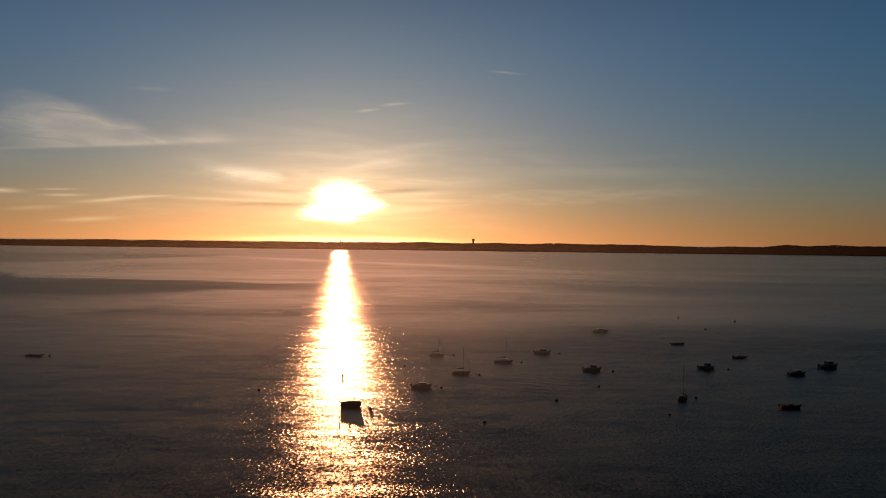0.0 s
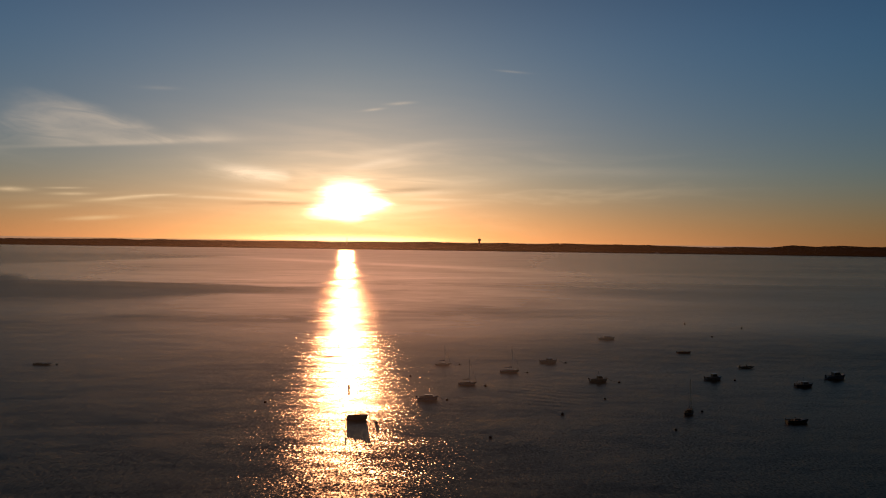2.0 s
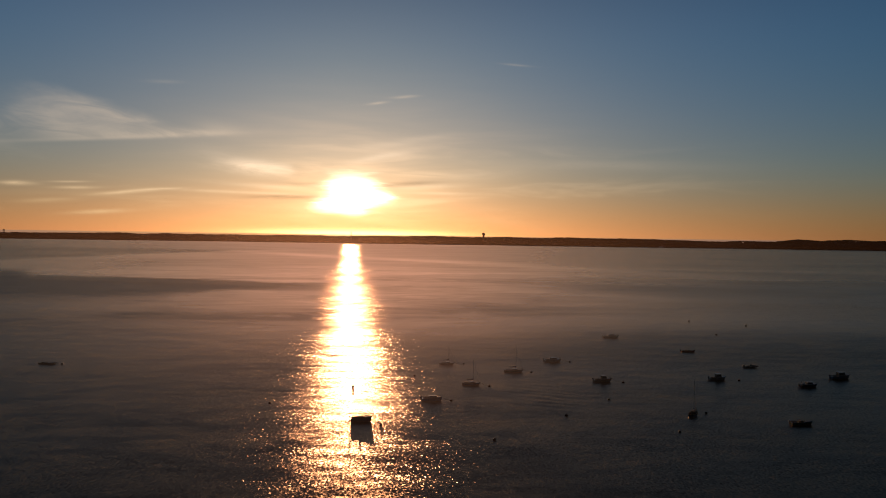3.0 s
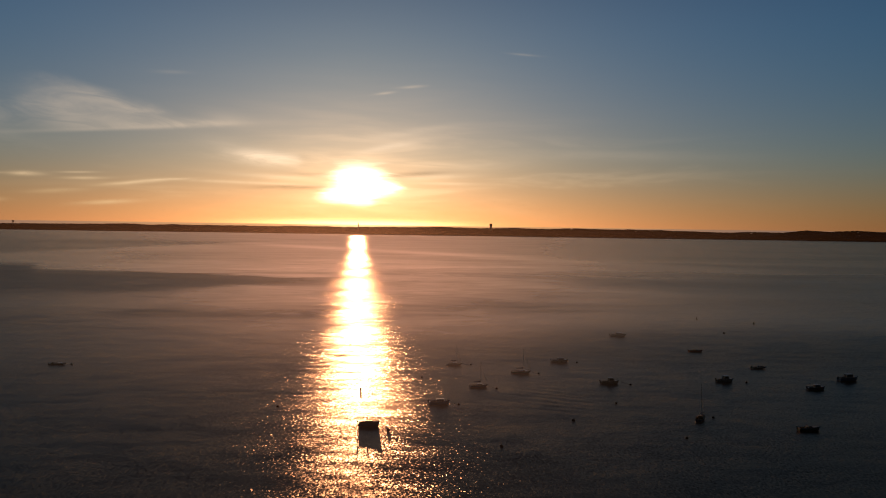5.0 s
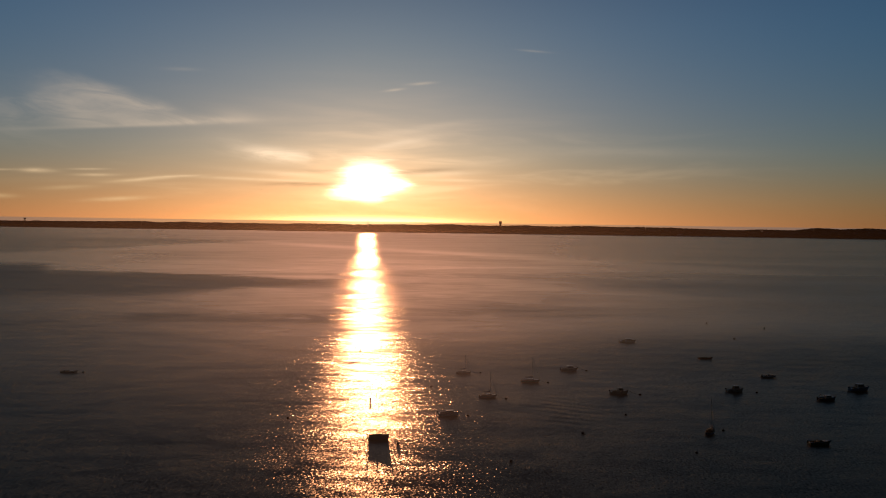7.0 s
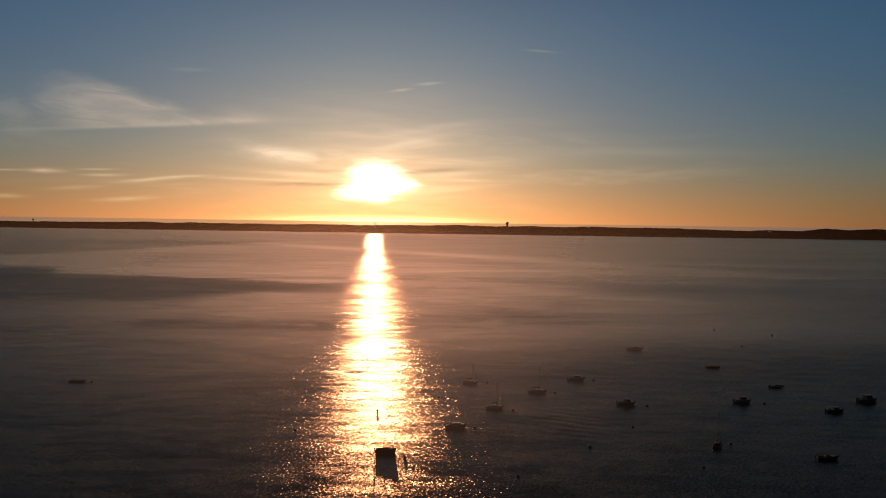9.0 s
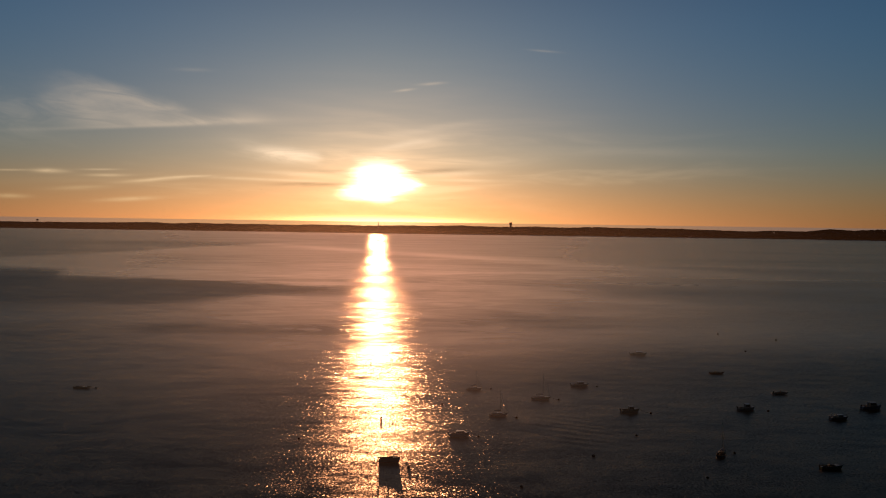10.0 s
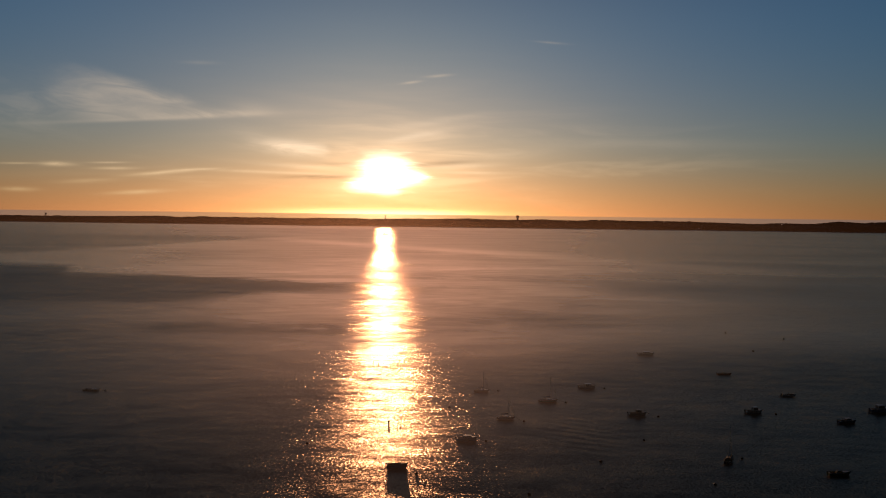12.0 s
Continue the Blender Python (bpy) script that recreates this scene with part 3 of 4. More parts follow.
def open_launch(x, y, heading, label, L, B, H, paint, deck=CREAM, cowl=BLACK, screen=True, size=1.0, rise=0.45):
    """An open boat with benches, a steering console and an outboard."""
    ln = Lines(L, B, H, rise)
    boat = boat_at(x, y, heading, label)
    hull_parts(boat, ln, paint, deck, BLACK, (0.06, 0.66), boot=RED)
    thwart(boat, ln, 0.2), thwart(boat, ln, 0.52)
    cx, h = ln.x(0.38, 1), ln.sheer(0.38)
    desk = part("steering_console", loft([[(cx - 0.25, -0.32, 0.12), (cx + 0.3, -0.32, 0.12), (cx + 0.3, 0.32, 0.12), (cx - 0.25, 0.32, 0.12)],
                                          [(cx - 0.2, -0.28, h + 0.22), (cx + 0.16, -0.28, h + 0.34), (cx + 0.16, 0.28, h + 0.34), (cx - 0.2, 0.28, h + 0.22)]]), deck, boat)
    ring = [(cx - 0.27 + 0.05 * math.sin(a), 0.17 * math.cos(a), h + 0.2 + 0.15 * math.sin(a)) for a in (2 * math.pi * i / 12 for i in range(13))]
    part("steering_wheel", tube(ring, 0.014, 5), BLACK, desk)
    if screen:
        part("windscreen", loft([[(cx + 0.14, -0.3, h + 0.32), (cx + 0.17, -0.3, h + 0.32), (cx + 0.17, 0.3, h + 0.32), (cx + 0.14, 0.3, h + 0.32)],
                                 [(cx - 0.02, -0.26, h + 0.68), (cx + 0.005, -0.26, h + 0.68), (cx + 0.005, 0.26, h + 0.68), (cx - 0.02, 0.26, h + 0.68)]]), GLASS, desk, "tinted windscreen")
    outboard(boat, ln, cowl, size)
    cleats(boat, ln)
    return boat, ln


def cabin_cruiser(x, y, heading, label, L, B, H, paint, s0, s1, height, deck=GEL, cowl=GEL, rail=True, aerial=True, arch=False, roof_mat=None, motor=1.0):
    """A small cabin boat with panes all round, a bow rail and an outboard."""
    ln = Lines(L, B, H)
    boat = boat_at(x, y, heading, label, "boat", "cabin_cruiser")
    hull_parts(boat, ln, paint, deck, BLACK, (0.06, max(0.3, s0)), boot=NAVY if paint is not NAVY else RED)
    house, top, mid = cabin(boat, ln, s0, s1, height, B * 0.4, roof_mat or deck)
    thwart(boat, ln, 0.14)
    if rail:
        pulpit(boat, ln, min(0.75, s1 + 0.05), 0.38)
    if aerial:
        part("aerial", tube([(mid - 0.2, 0.3, top - 0.02), (mid - 0.45, 0.3, top + 1.3)], 0.012, 5), GEL, boat)
    if arch:
        a0, b = ln.x(0.12, 1), ln.half(0.12) - 0.12
        h = ln.sheer(0.12)
        path = [(a0, -b, h - 0.05), (a0 + 0.25, -b * 0.92, h + 0.75), (a0 + 0.4, -b * 0.75, h + 0.95), (a0 + 0.4, b * 0.75, h + 0.95), (a0 + 0.25, b * 0.92, h + 0.75), (a0, b, h - 0.05)]
        part("radar_arch", tube(path, 0.05, 8), deck, boat)
    outboard(boat, ln, cowl, motor)
    cleats(boat, ln)
    for k in (1, -1):
        for s in (0.3, 0.55):
            p = ln.top(s, -0.1, -0.34, k)
            bm = turned([(0.03, -0.2), (0.08, -0.16), (0.09, 0), (0.08, 0.16), (0.03, 0.2)], 10)
            bmesh.ops.translate(bm, verts=bm.verts, vec=p)
            part("fender", bm, BUOY_W, boat, smooth=True)
    return boat, ln


def sailing_boat(x, y, heading, label, L, B, H, paint, mast_h, boom_mat=CANVAS, deck=GEL):
    """A small sloop: coachroof, mast with spreaders, boom with the stowed sail, shrouds and stays, rudder with its tiller."""
    ln = Lines(L, B, H, 0.35, 0.62, 0.4, 0.13, 2.0)
    boat = boat_at(x, y, heading, label, "sailboat", "sailing_boat")
    hull_parts(boat, ln, paint, deck, TEAK, (0.06, 0.40), boot=RED)
    house, top, mid = cabin(boat, ln, 0.40, 0.70, 0.24, B * 0.3, deck, 1.2, 0.05, 0.0)
    mx, mz = ln.x(0.6, 1), ln.sheer(0.6)
    foot = mz + 0.2
    mast = part("mast", tube([(mx, 0, foot - 0.15), (mx, 0, foot + mast_h * 0.6), (mx - 0.04, 0, foot + mast_h)], 0.055, 8, taper=0.65), ALU, boat, "slender aluminium mast")
    part("spreader", tube([(mx - 0.02, -0.5, foot + mast_h * 0.56), (mx, 0, foot + mast_h * 0.55), (mx - 0.02, 0.5, foot + mast_h * 0.56)], 0.018, 5), ALU, mast)
    part("masthead_aerial", tube([(mx - 0.04, 0, foot + mast_h), (mx - 0.04, 0.0, foot + mast_h + 0.4)], 0.01, 4), BLACK, mast)
    bl, bz = L * 0.42, foot + 0.62
    part("boom", tube([(mx, 0, bz), (mx - bl, 0, bz - 0.05)], 0.04, 8), ALU, mast)
    rings = []
    for i in range(9):
        t = i / 8
        r = 0.15 * (1 - 0.6 * t) * (1 + 0.12 * math.sin(7 * t))
        rings.append([(mx - 0.05 - (bl - 0.15) * t, 0.7 * r * math.cos(a), bz + 0.06 + r * 0.8 + r * math.sin(a)) for a in (2 * math.pi * k / 10 for k in range(10))])
    part("stowed_mainsail", loft(rings), boom_mat, boat, "sail stowed along the boom under its cover", smooth=True)
    for k in (1, -1):
        c = ln.top(0.56, 0.05, 0.0, k)
        part("shroud", tube([c, (mx - 0.02, 0.5 * k, foot + mast_h * 0.56), (mx - 0.04, 0, foot + mast_h * 0.97)], 0.008, 4), STEEL, boat)
    part("forestay", tube([(ln.x(0.98, 1), 0, ln.sheer(0.98)), (mx - 0.03, 0, foot + mast_h * 0.95)], 0.03, 6, taper=0.5), SAIL, boat, "furled headsail on the forestay")
    part("backstay", tube([(ln.x(0.0, 1), 0, ln.sheer(0)), (mx - 0.04, 0, foot + mast_h)], 0.008, 4), STEEL, boat)
    xs = ln.x(0, 1)
    part("rudder", box(xs - 0.3, xs - 0.02, -0.025, 0.025, -0.35, ln.sheer(0) + 0.05, 0.01), TEAK, boat)
    part("tiller", tube([(xs - 0.12, 0, ln.sheer(0) + 0.06), (xs + 0.9, 0, ln.sheer(0) + 0.2)], 0.025, 6), TEAK, boat)
    pulpit(boat, ln, 0.8, 0.42)
    cleats(boat, ln)
    return boat, ln


def flat_barge(x, y, heading, label, L, B, H):
    """A flat oyster barge: low sides, square ends, plank deck and a small motor."""
    boat = boat_at(x, y, heading, label, "barge", "oyster_barge")
    rings = []
    for t, zb in ((-0.5, 0.16), (-0.42, -0.12), (0.36, -0.12), (0.5, 0.3)):
        rings.append([(L * t, -B / 2, H), (L * t, B / 2, H), (L * t, B / 2 * 0.95, zb), (L * t, -B / 2 * 0.95, zb)])
    part("hull", loft(rings), PLY, boat)
    for i in range(14):
        x0 = -L * 0.47 + i * L * 0.94 / 14
        part("deck_plank", box(x0 + 0.01, x0 + L * 0.94 / 14 - 0.012, -B / 2 + 0.06, B / 2 - 0.06, H + 0.003, H + 0.03), TEAK, boat)
    for k in (1, -1):
        part("side_rail", box(-L * 0.5, L * 0.5, k * (B / 2 + 0.005) - 0.05, k * (B / 2 + 0.005) + 0.05, H - 0.02, H + 0.1, 0.02), PLY, boat)
    ln = Lines(L, B, H, 0.0)
    outboard(boat, ln, BLACK, 0.6)
    part("motor_shelter", loft([[(-L * 0.36, -0.4, H + 0.03), (-L * 0.22, -0.4, H + 0.03), (-L * 0.22, 0.4, H + 0.03), (-L * 0.36, 0.4, H + 0.03)],
                                [(-L * 0.35, -0.36, H + 0.24), (-L * 0.24, -0.36, H + 0.42), (-L * 0.24, 0.36, H + 0.24), (-L * 0.35, 0.36, H + 0.24)]]), PLY, boat)
    for i, xx in enumerate((0.05, 0.2)):
        part("oyster_crate", box(L * xx, L * xx + 0.6, -0.5 + 0.1 * i, 0.3 + 0.1 * i, H + 0.03, H + 0.28, 0.02), ALU, boat)
    return boat


def inflatable(x, y, heading, label, L, B):
    """A rigid inflatable: one bent tube round a low hull, console and motor."""
    boat = boat_at(x, y, heading, label, "boat", "inflatable_boat")
    w, r = B / 2 - 0.24, 0.24
    path = [(-L / 2, -w, 0.30), (-L * 0.2, -w, 0.31), (L * 0.18, -w, 0.36), (L * 0.34, -w * 0.8, 0.44), (L * 0.44, -w * 0.42, 0.52), (L * 0.475, 0, 0.55),
            (L * 0.44, w * 0.42, 0.52), (L * 0.34, w * 0.8, 0.44), (L * 0.18, w, 0.36), (-L * 0.2, w, 0.31), (-L / 2, w, 0.30)]
    part("buoyancy_tube", tube(path, r, 12), TUBE, boat, smooth=True)
    part("hull", loft([[(-L * 0.46, -w, 0.2), (-L * 0.46, w, 0.2), (-L * 0.46, 0, -0.25)], [(L * 0.2, -w, 0.22), (L * 0.2, w, 0.22), (L * 0.2, 0, -0.2)],
                       [(L * 0.42, -0.2, 0.4), (L * 0.42, 0.2, 0.4), (L * 0.42, 0, 0.3)]]), GEL, boat)
    part("transom", box(-L * 0.46, -L * 0.44, -w, w, 0.1, 0.62, 0.01), GEL, boat)
    desk = part("steering_console", loft([[(-0.4, -0.3, 0.2), (0.15, -0.3, 0.2), (0.15, 0.3, 0.2), (-0.4, 0.3, 0.2)], [(-0.3, -0.26, 0.95), (0.0, -0.26, 1.05), (0.0, 0.26, 1.05), (-0.3, 0.26, 0.95)]]), GEL, boat)
    part("windscreen", loft([[(-0.02, -0.26, 1.03), (0.0, -0.26, 1.03), (0.0, 0.26, 1.03), (-0.02, 0.26, 1.03)], [(-0.14, -0.2, 1.3), (-0.12, -0.2, 1.3), (-0.12, 0.2, 1.3), (-0.14, 0.2, 1.3)]]), GLASS, desk)
    part("seat", box(-1.05, -0.6, -0.3, 0.3, 0.2, 0.68, 0.05), BLACK, boat)
    ln = Lines(L * 0.92, B, 0.62, 0.0)
    outboard(boat, ln, BLACK, 1.0)
    return boat


# ---- buoys and marks ----
def mooring_buoy(x, y, r, mat, label, to=None):
    b = thing("mooring_buoy", pose(x, y, 0, random.uniform(-9, 9), random.uniform(-9, 9), random.uniform(0, 360)), label, "buoy", "mooring buoys")
    prof = [(0.05 * r, -r * 0.6)] + [(r * math.cos(a), r * 0.35 + r * math.sin(a)) for a in (math.radians(d) for d in range(-70, 81, 15))]
    part("float", turned(prof, 14), mat, b, smooth=True)
    part("belt", turned([(r * 1.0, r * 0.24), (r * 1.045, r * 0.28), (r * 1.045, r * 0.42), (r * 1.0, r * 0.46)], 14), BLACK, b)
    ring = [(0.1 * math.cos(a), 0, r * 1.42 + 0.1 * math.sin(a)) for a in (2 * math.pi * i / 10 for i in range(11))]
    part("lifting_ring", tube(ring, 0.02, 5), STEEL, b)
    if to:
        inv = b.matrix_world.inverted()
        a, c = Vector((x, y, r * 0.4)), Vector(to)
        pts = [a.lerp(c, i / 8) - Vector((0, 0, 0.25 * math.sin(math.pi * i / 8))) for i in range(9)]
        part("mooring_rope", tube([inv @ p for p in pts], 0.025, 5), ROPE, b)
    return b


def spar_mark(x, y, height, r, label, mat=GREEN, lean=0.0, top=True):
    b = thing("channel_mark", pose(x, y, 0, lean, lean * 0.6, 20), label, "channel marker", "channel marks")
    part("spar", turned([(r * 0.7, -1.0), (r, -0.2), (r, height * 0.72), (r * 0.7, height * 0.78)], 12), mat, b)
    if top:
        part("collar", turned([(r * 1.0, 0.02), (r * 1.6, 0.06), (r * 1.6, 0.24), (r * 1.0, 0.28)], 12), BLACK, b)
    if top:
        part("topmark", turned([(r * 0.3, height * 0.78), (r * 1.15, height * 0.8), (r * 1.15, height * 0.9), (r * 0.1, height)], 12), mat, b)
    return b


# ---- the bay: one sheet of water out to the skyline ----
def build_water():
    bm = bmesh.new()
    rings = [0.0, 60, 120, 240, 500, 1000, 2000, 3500, 5200]
    n, last = 64, None
    for r in rings[1:]:
        row = [bm.verts.new((r * math.cos(2 * math.pi * i / n), r * math.sin(2 * math.pi * i / n), 0)) for i in range(n)]
        if last is None:
            bm.faces.new(row)
        else:
            for i in range(n):
                bm.faces.new((last[i], last[(i + 1) % n], row[(i + 1) % n], row[i]))
        last = row
    tagged(part("water", bm, WATER_MAT, sheet=True), "calm rippled bay water at sunset", "water", kind="structure")


build_water()


def mist_surface():
    """Thin mist over the water: it lets most light through; cover, tint and normal imitate the low sun's scatter."""
    m = bpy.data.materials.new("evening_mist_sun_veil")
    m.use_nodes, m.cycles.use_bump_map_correction = True, False
    tree = m.node_tree
    tree.nodes.remove(tree.nodes["Principled BSDF"])
    sep = tree.nodes.new("ShaderNodeSeparateXYZ")
    tree.links.new(tree.nodes.new("ShaderNodeTexCoord").outputs["Object"], sep.inputs[0])
    x, y, z = (Val(tree, o) for o in sep.outputs)
    drift = Val(tree, noise_at(tree, xyz(tree, x * 0.0032, y * 0.0058, 11.0), 1.0, 6.0, 0.6, 1.2).outputs["Fac"])
    shreds = Val(tree, noise_at(tree, xyz(tree, x * 0.013, y * 0.026, 4.0), 1.0, 7.0, 0.65, 2.0).outputs["Fac"])
    yn = y + (shreds - 0.5) * 70.0
    # mist thins out towards the near shore and away from the sun's bearing
    # this paints the sun's glow and glare veil into the cover
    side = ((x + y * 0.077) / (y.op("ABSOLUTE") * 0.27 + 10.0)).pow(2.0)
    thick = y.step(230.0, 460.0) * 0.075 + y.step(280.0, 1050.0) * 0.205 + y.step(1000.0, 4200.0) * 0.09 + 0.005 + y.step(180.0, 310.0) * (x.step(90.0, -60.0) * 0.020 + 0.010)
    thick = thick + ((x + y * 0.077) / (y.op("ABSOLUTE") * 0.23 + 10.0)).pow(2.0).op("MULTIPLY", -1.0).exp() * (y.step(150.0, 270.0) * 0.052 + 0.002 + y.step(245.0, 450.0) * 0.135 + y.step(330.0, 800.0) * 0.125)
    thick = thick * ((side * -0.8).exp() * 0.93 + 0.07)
    calm = y.step(500.0, 1500.0) * -0.8 + 1.0
    banks = (drift.step(0.3, 0.7) - 0.5) * (calm * 0.45 + 0.1) + (shreds.step(0.3, 0.75) - 0.5) * calm * 0.45 + 0.92
    # a lane of clear air over darker water, with a ragged tongue of mist reaching in behind it
    wob = (shreds - 0.5) * 75.0 + (drift - 0.5) * 40.0
    far_edge = y + x * 0.30 - x.step(-345.0, -390.0) * 95.0 + wob
    near_edge = y + x.step(-190.0, -110.0) * -70.0 + wob * 1.5
    lane = near_edge.step(478.0, 548.0) * far_edge.step(668.0, 642.0) * x.step(10.0, -150.0)
    banks = banks + far_edge.step(645.0, 672.0) * far_edge.step(1000.0, 700.0) * x.step(0.0, -260.0) * 0.55
    # farther out, clear air to one side of a curved edge
    curve = x + y * -0.2 + 770.0 + wob * 0.8
    gap = curve.step(25.0, -45.0) * y.step(1010.0, 1120.0) * (y + wob * 2.0).step(2150.0, 1900.0)
    banks = banks + curve.step(-35.0, 15.0) * curve.step(260.0, 30.0) * y.step(950.0, 1100.0) * y.step(1700.0, 1350.0) * 0.35
    # long thin streaks drawn across the bay
    line = y + x * 1.3 + wob * 1.2
    banks = banks + ((line - 1335.0) / 95.0).pow(2.0).op("MULTIPLY", -1.0).exp() * x.step(-700.0, -100.0) * x.step(520.0, 300.0) * 0.36
    line = y + x * 0.7 + wob * 0.7
    banks = banks + ((line - 672.0) / 30.0).pow(2.0).op("MULTIPLY", -1.0).exp() * x.step(20.0, 90.0) * x.step(230.0, 150.0) * 0.35
    banks = banks + bell(x, yn, 260.0, 860.0, 380.0, 110.0, -14) * 0.45
    banks = banks + bell(x, yn, -105.0, 570.0, 34.0, 9.0, 12) * 0.35 + bell(x, yn, -205.0, 508.0, 40.0, 9.0, -20) * 0.3
    banks = banks - (y + wob * 0.4).step(380.0, 396.0) * (y + wob * 0.5).step(440.0, 405.0) * x.step(-175.0, -130.0) * x.step(-20.0, -60.0) * 0.4
    yr = y + (shreds - 0.5) * 46.0
    banks = banks + yr.step(335.0, 362.0) * (yr.step(420.0, 700.0) * -1.0 + 1.0) * x.step(40.0, 160.0) * 1.1
    banks = banks * (lane * -0.70 + 1.0) * (gap * -0.4 + 1.0)
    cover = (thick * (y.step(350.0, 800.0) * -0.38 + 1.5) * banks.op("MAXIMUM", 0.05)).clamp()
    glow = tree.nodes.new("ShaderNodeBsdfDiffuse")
    # forward scatter painted into the colour: warm towards the sun, cool aside
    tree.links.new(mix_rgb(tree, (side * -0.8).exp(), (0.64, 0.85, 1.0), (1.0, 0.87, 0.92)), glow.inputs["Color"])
    # normal leans to the sun, so the flat sheet catches its full light
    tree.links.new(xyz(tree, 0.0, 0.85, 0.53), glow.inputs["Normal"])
    clear = tree.nodes.new("ShaderNodeBsdfTransparent")
    both = tree.nodes.new("ShaderNodeMixShader")
    tree.links.new(cover.sock, both.inputs[0])
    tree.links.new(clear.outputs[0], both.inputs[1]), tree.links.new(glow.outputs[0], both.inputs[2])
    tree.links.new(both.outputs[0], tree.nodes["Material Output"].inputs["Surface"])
    return m


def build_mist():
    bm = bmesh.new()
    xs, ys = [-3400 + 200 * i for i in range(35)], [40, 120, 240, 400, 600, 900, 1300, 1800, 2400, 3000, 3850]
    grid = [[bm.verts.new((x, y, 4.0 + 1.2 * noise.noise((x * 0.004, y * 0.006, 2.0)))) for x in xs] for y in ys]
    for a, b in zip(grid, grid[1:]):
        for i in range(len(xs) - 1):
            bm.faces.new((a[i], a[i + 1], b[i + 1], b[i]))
    tagged(part("low_mist", bm, mist_surface(), smooth=True, sheet=True), "thin shreds of evening mist drifting low over the water, sun's warm veil painted in", "mist", kind="stuff")


build_mist()


def build_haze():
    """The haze before the far land, lit through by the sun that stands behind it."""
    m = bpy.data.materials.new("evening_haze_sun_glow")
    m.use_nodes = True
    tree = m.node_tree
    tree.nodes.remove(tree.nodes["Principled BSDF"])
    sep = tree.nodes.new("ShaderNodeSeparateXYZ")
    tree.links.new(tree.nodes.new("ShaderNodeTexCoord").outputs["Object"], sep.inputs[0])
    x, y, z = (Val(tree, o) for o in sep.outputs)
    drift = Val(tree, noise_at(tree, xyz(tree, x * 0.002, z * 0.03, 6.0), 1.0, 4.0, 0.5).outputs["Fac"])
    # cover peaks on the sun's bearing: the glow over the land is painted in
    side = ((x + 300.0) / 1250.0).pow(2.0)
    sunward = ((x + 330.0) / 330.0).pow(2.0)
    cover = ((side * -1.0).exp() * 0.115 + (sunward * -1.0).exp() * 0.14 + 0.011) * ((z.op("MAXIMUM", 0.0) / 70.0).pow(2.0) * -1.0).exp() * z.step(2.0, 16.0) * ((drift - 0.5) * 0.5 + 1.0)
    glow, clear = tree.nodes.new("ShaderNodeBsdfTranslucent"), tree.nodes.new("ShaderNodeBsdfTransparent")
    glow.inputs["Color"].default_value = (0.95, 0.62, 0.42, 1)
    both = tree.nodes.new("ShaderNodeMixShader")
    tree.links.new(cover.clamp().sock, both.inputs[0])
    tree.links.new(clear.outputs[0], both.inputs[1]), tree.links.new(glow.outputs[0], both.inputs[2])
    tree.links.new(both.outputs[0], tree.nodes["Material Output"].inputs["Surface"])
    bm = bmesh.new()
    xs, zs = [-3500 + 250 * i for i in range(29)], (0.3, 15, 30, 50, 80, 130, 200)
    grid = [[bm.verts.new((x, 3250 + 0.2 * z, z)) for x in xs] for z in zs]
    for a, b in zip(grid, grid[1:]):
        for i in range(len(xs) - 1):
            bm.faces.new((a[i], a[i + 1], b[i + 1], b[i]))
    tagged(part("horizon_haze", bm, m, smooth=True), "faint warm haze hanging before the far shore, with painted sun glow", "haze", kind="stuff")


build_haze()

# ---- the far shore: a low wooded spit ----
RIDGE = [(-3600, 30), (-2110, 33), (-1800, 33), (-1560, 39), (-1400, 36), (-1250, 38), (-850, 36), (-640, 37), (-270, 38), (100, 43),
         (300, 38), (480, 44), (640, 40), (790, 44), (1160, 42), (1500, 37), (1850, 38), (1960, 51), (2060, 46), (2200, 51), (2500, 49), (3600, 40)]
SHORE = [(-3600, 4380), (-2280, 4320), (-760, 4200), (690, 4210), (1250, 4180), (2050, 4030), (3600, 3900)]


def along(table, x):
    for (xa, za), (xb, zb) in zip(table, table[1:]):
        if x <= xb:
            return za + (zb - za) * (x - xa) / (xb - xa)
    return table[-1][1]


def ground_height(x, d):
    """Height of the spit at x, d metres behind the shore."""
    crest = max(4, along(RIDGE, x) - 9)
    swell = 3.0 * noise.noise((x * 0.006, d * 0.01, 0.3))
    if d < 25:
        return -0.6 + d * 0.09
    return 1.6 + (crest - 1.6 + swell) * min(1, (d - 25) / 190) ** 0.8


def build_land():
    xs = [-3600 + 24 * i for i in range(301)]
    ds = [0, 12, 25, 45, 75, 110, 160, 220, 300, 420, 560]
    verts = [(x, along(SHORE, x) + 8 * noise.noise((x * 0.004, 0, 5)) + d, ground_height(x, d) if d < 500 else -1.0) for d in ds for x in xs]
    n = len(xs)
    faces = [(j * n + i, j * n + i + 1, (j + 1) * n + i + 1, (j + 1) * n + i) for j in range(len(ds) - 1) for i in range(n - 1)]
    me = bpy.data.meshes.new("far_shore")
    me.from_pydata(verts, [], faces)
    me.materials.append(SAND), me.materials.append(HEATH)
    for f in me.polygons:
        f.material_index = 0 if f.center.y - along(SHORE, f.center.x) < 26 else 1
    tagged(new("far_shore", me), "low sandy spit with dark woods far across the bay", "land", kind="structure")


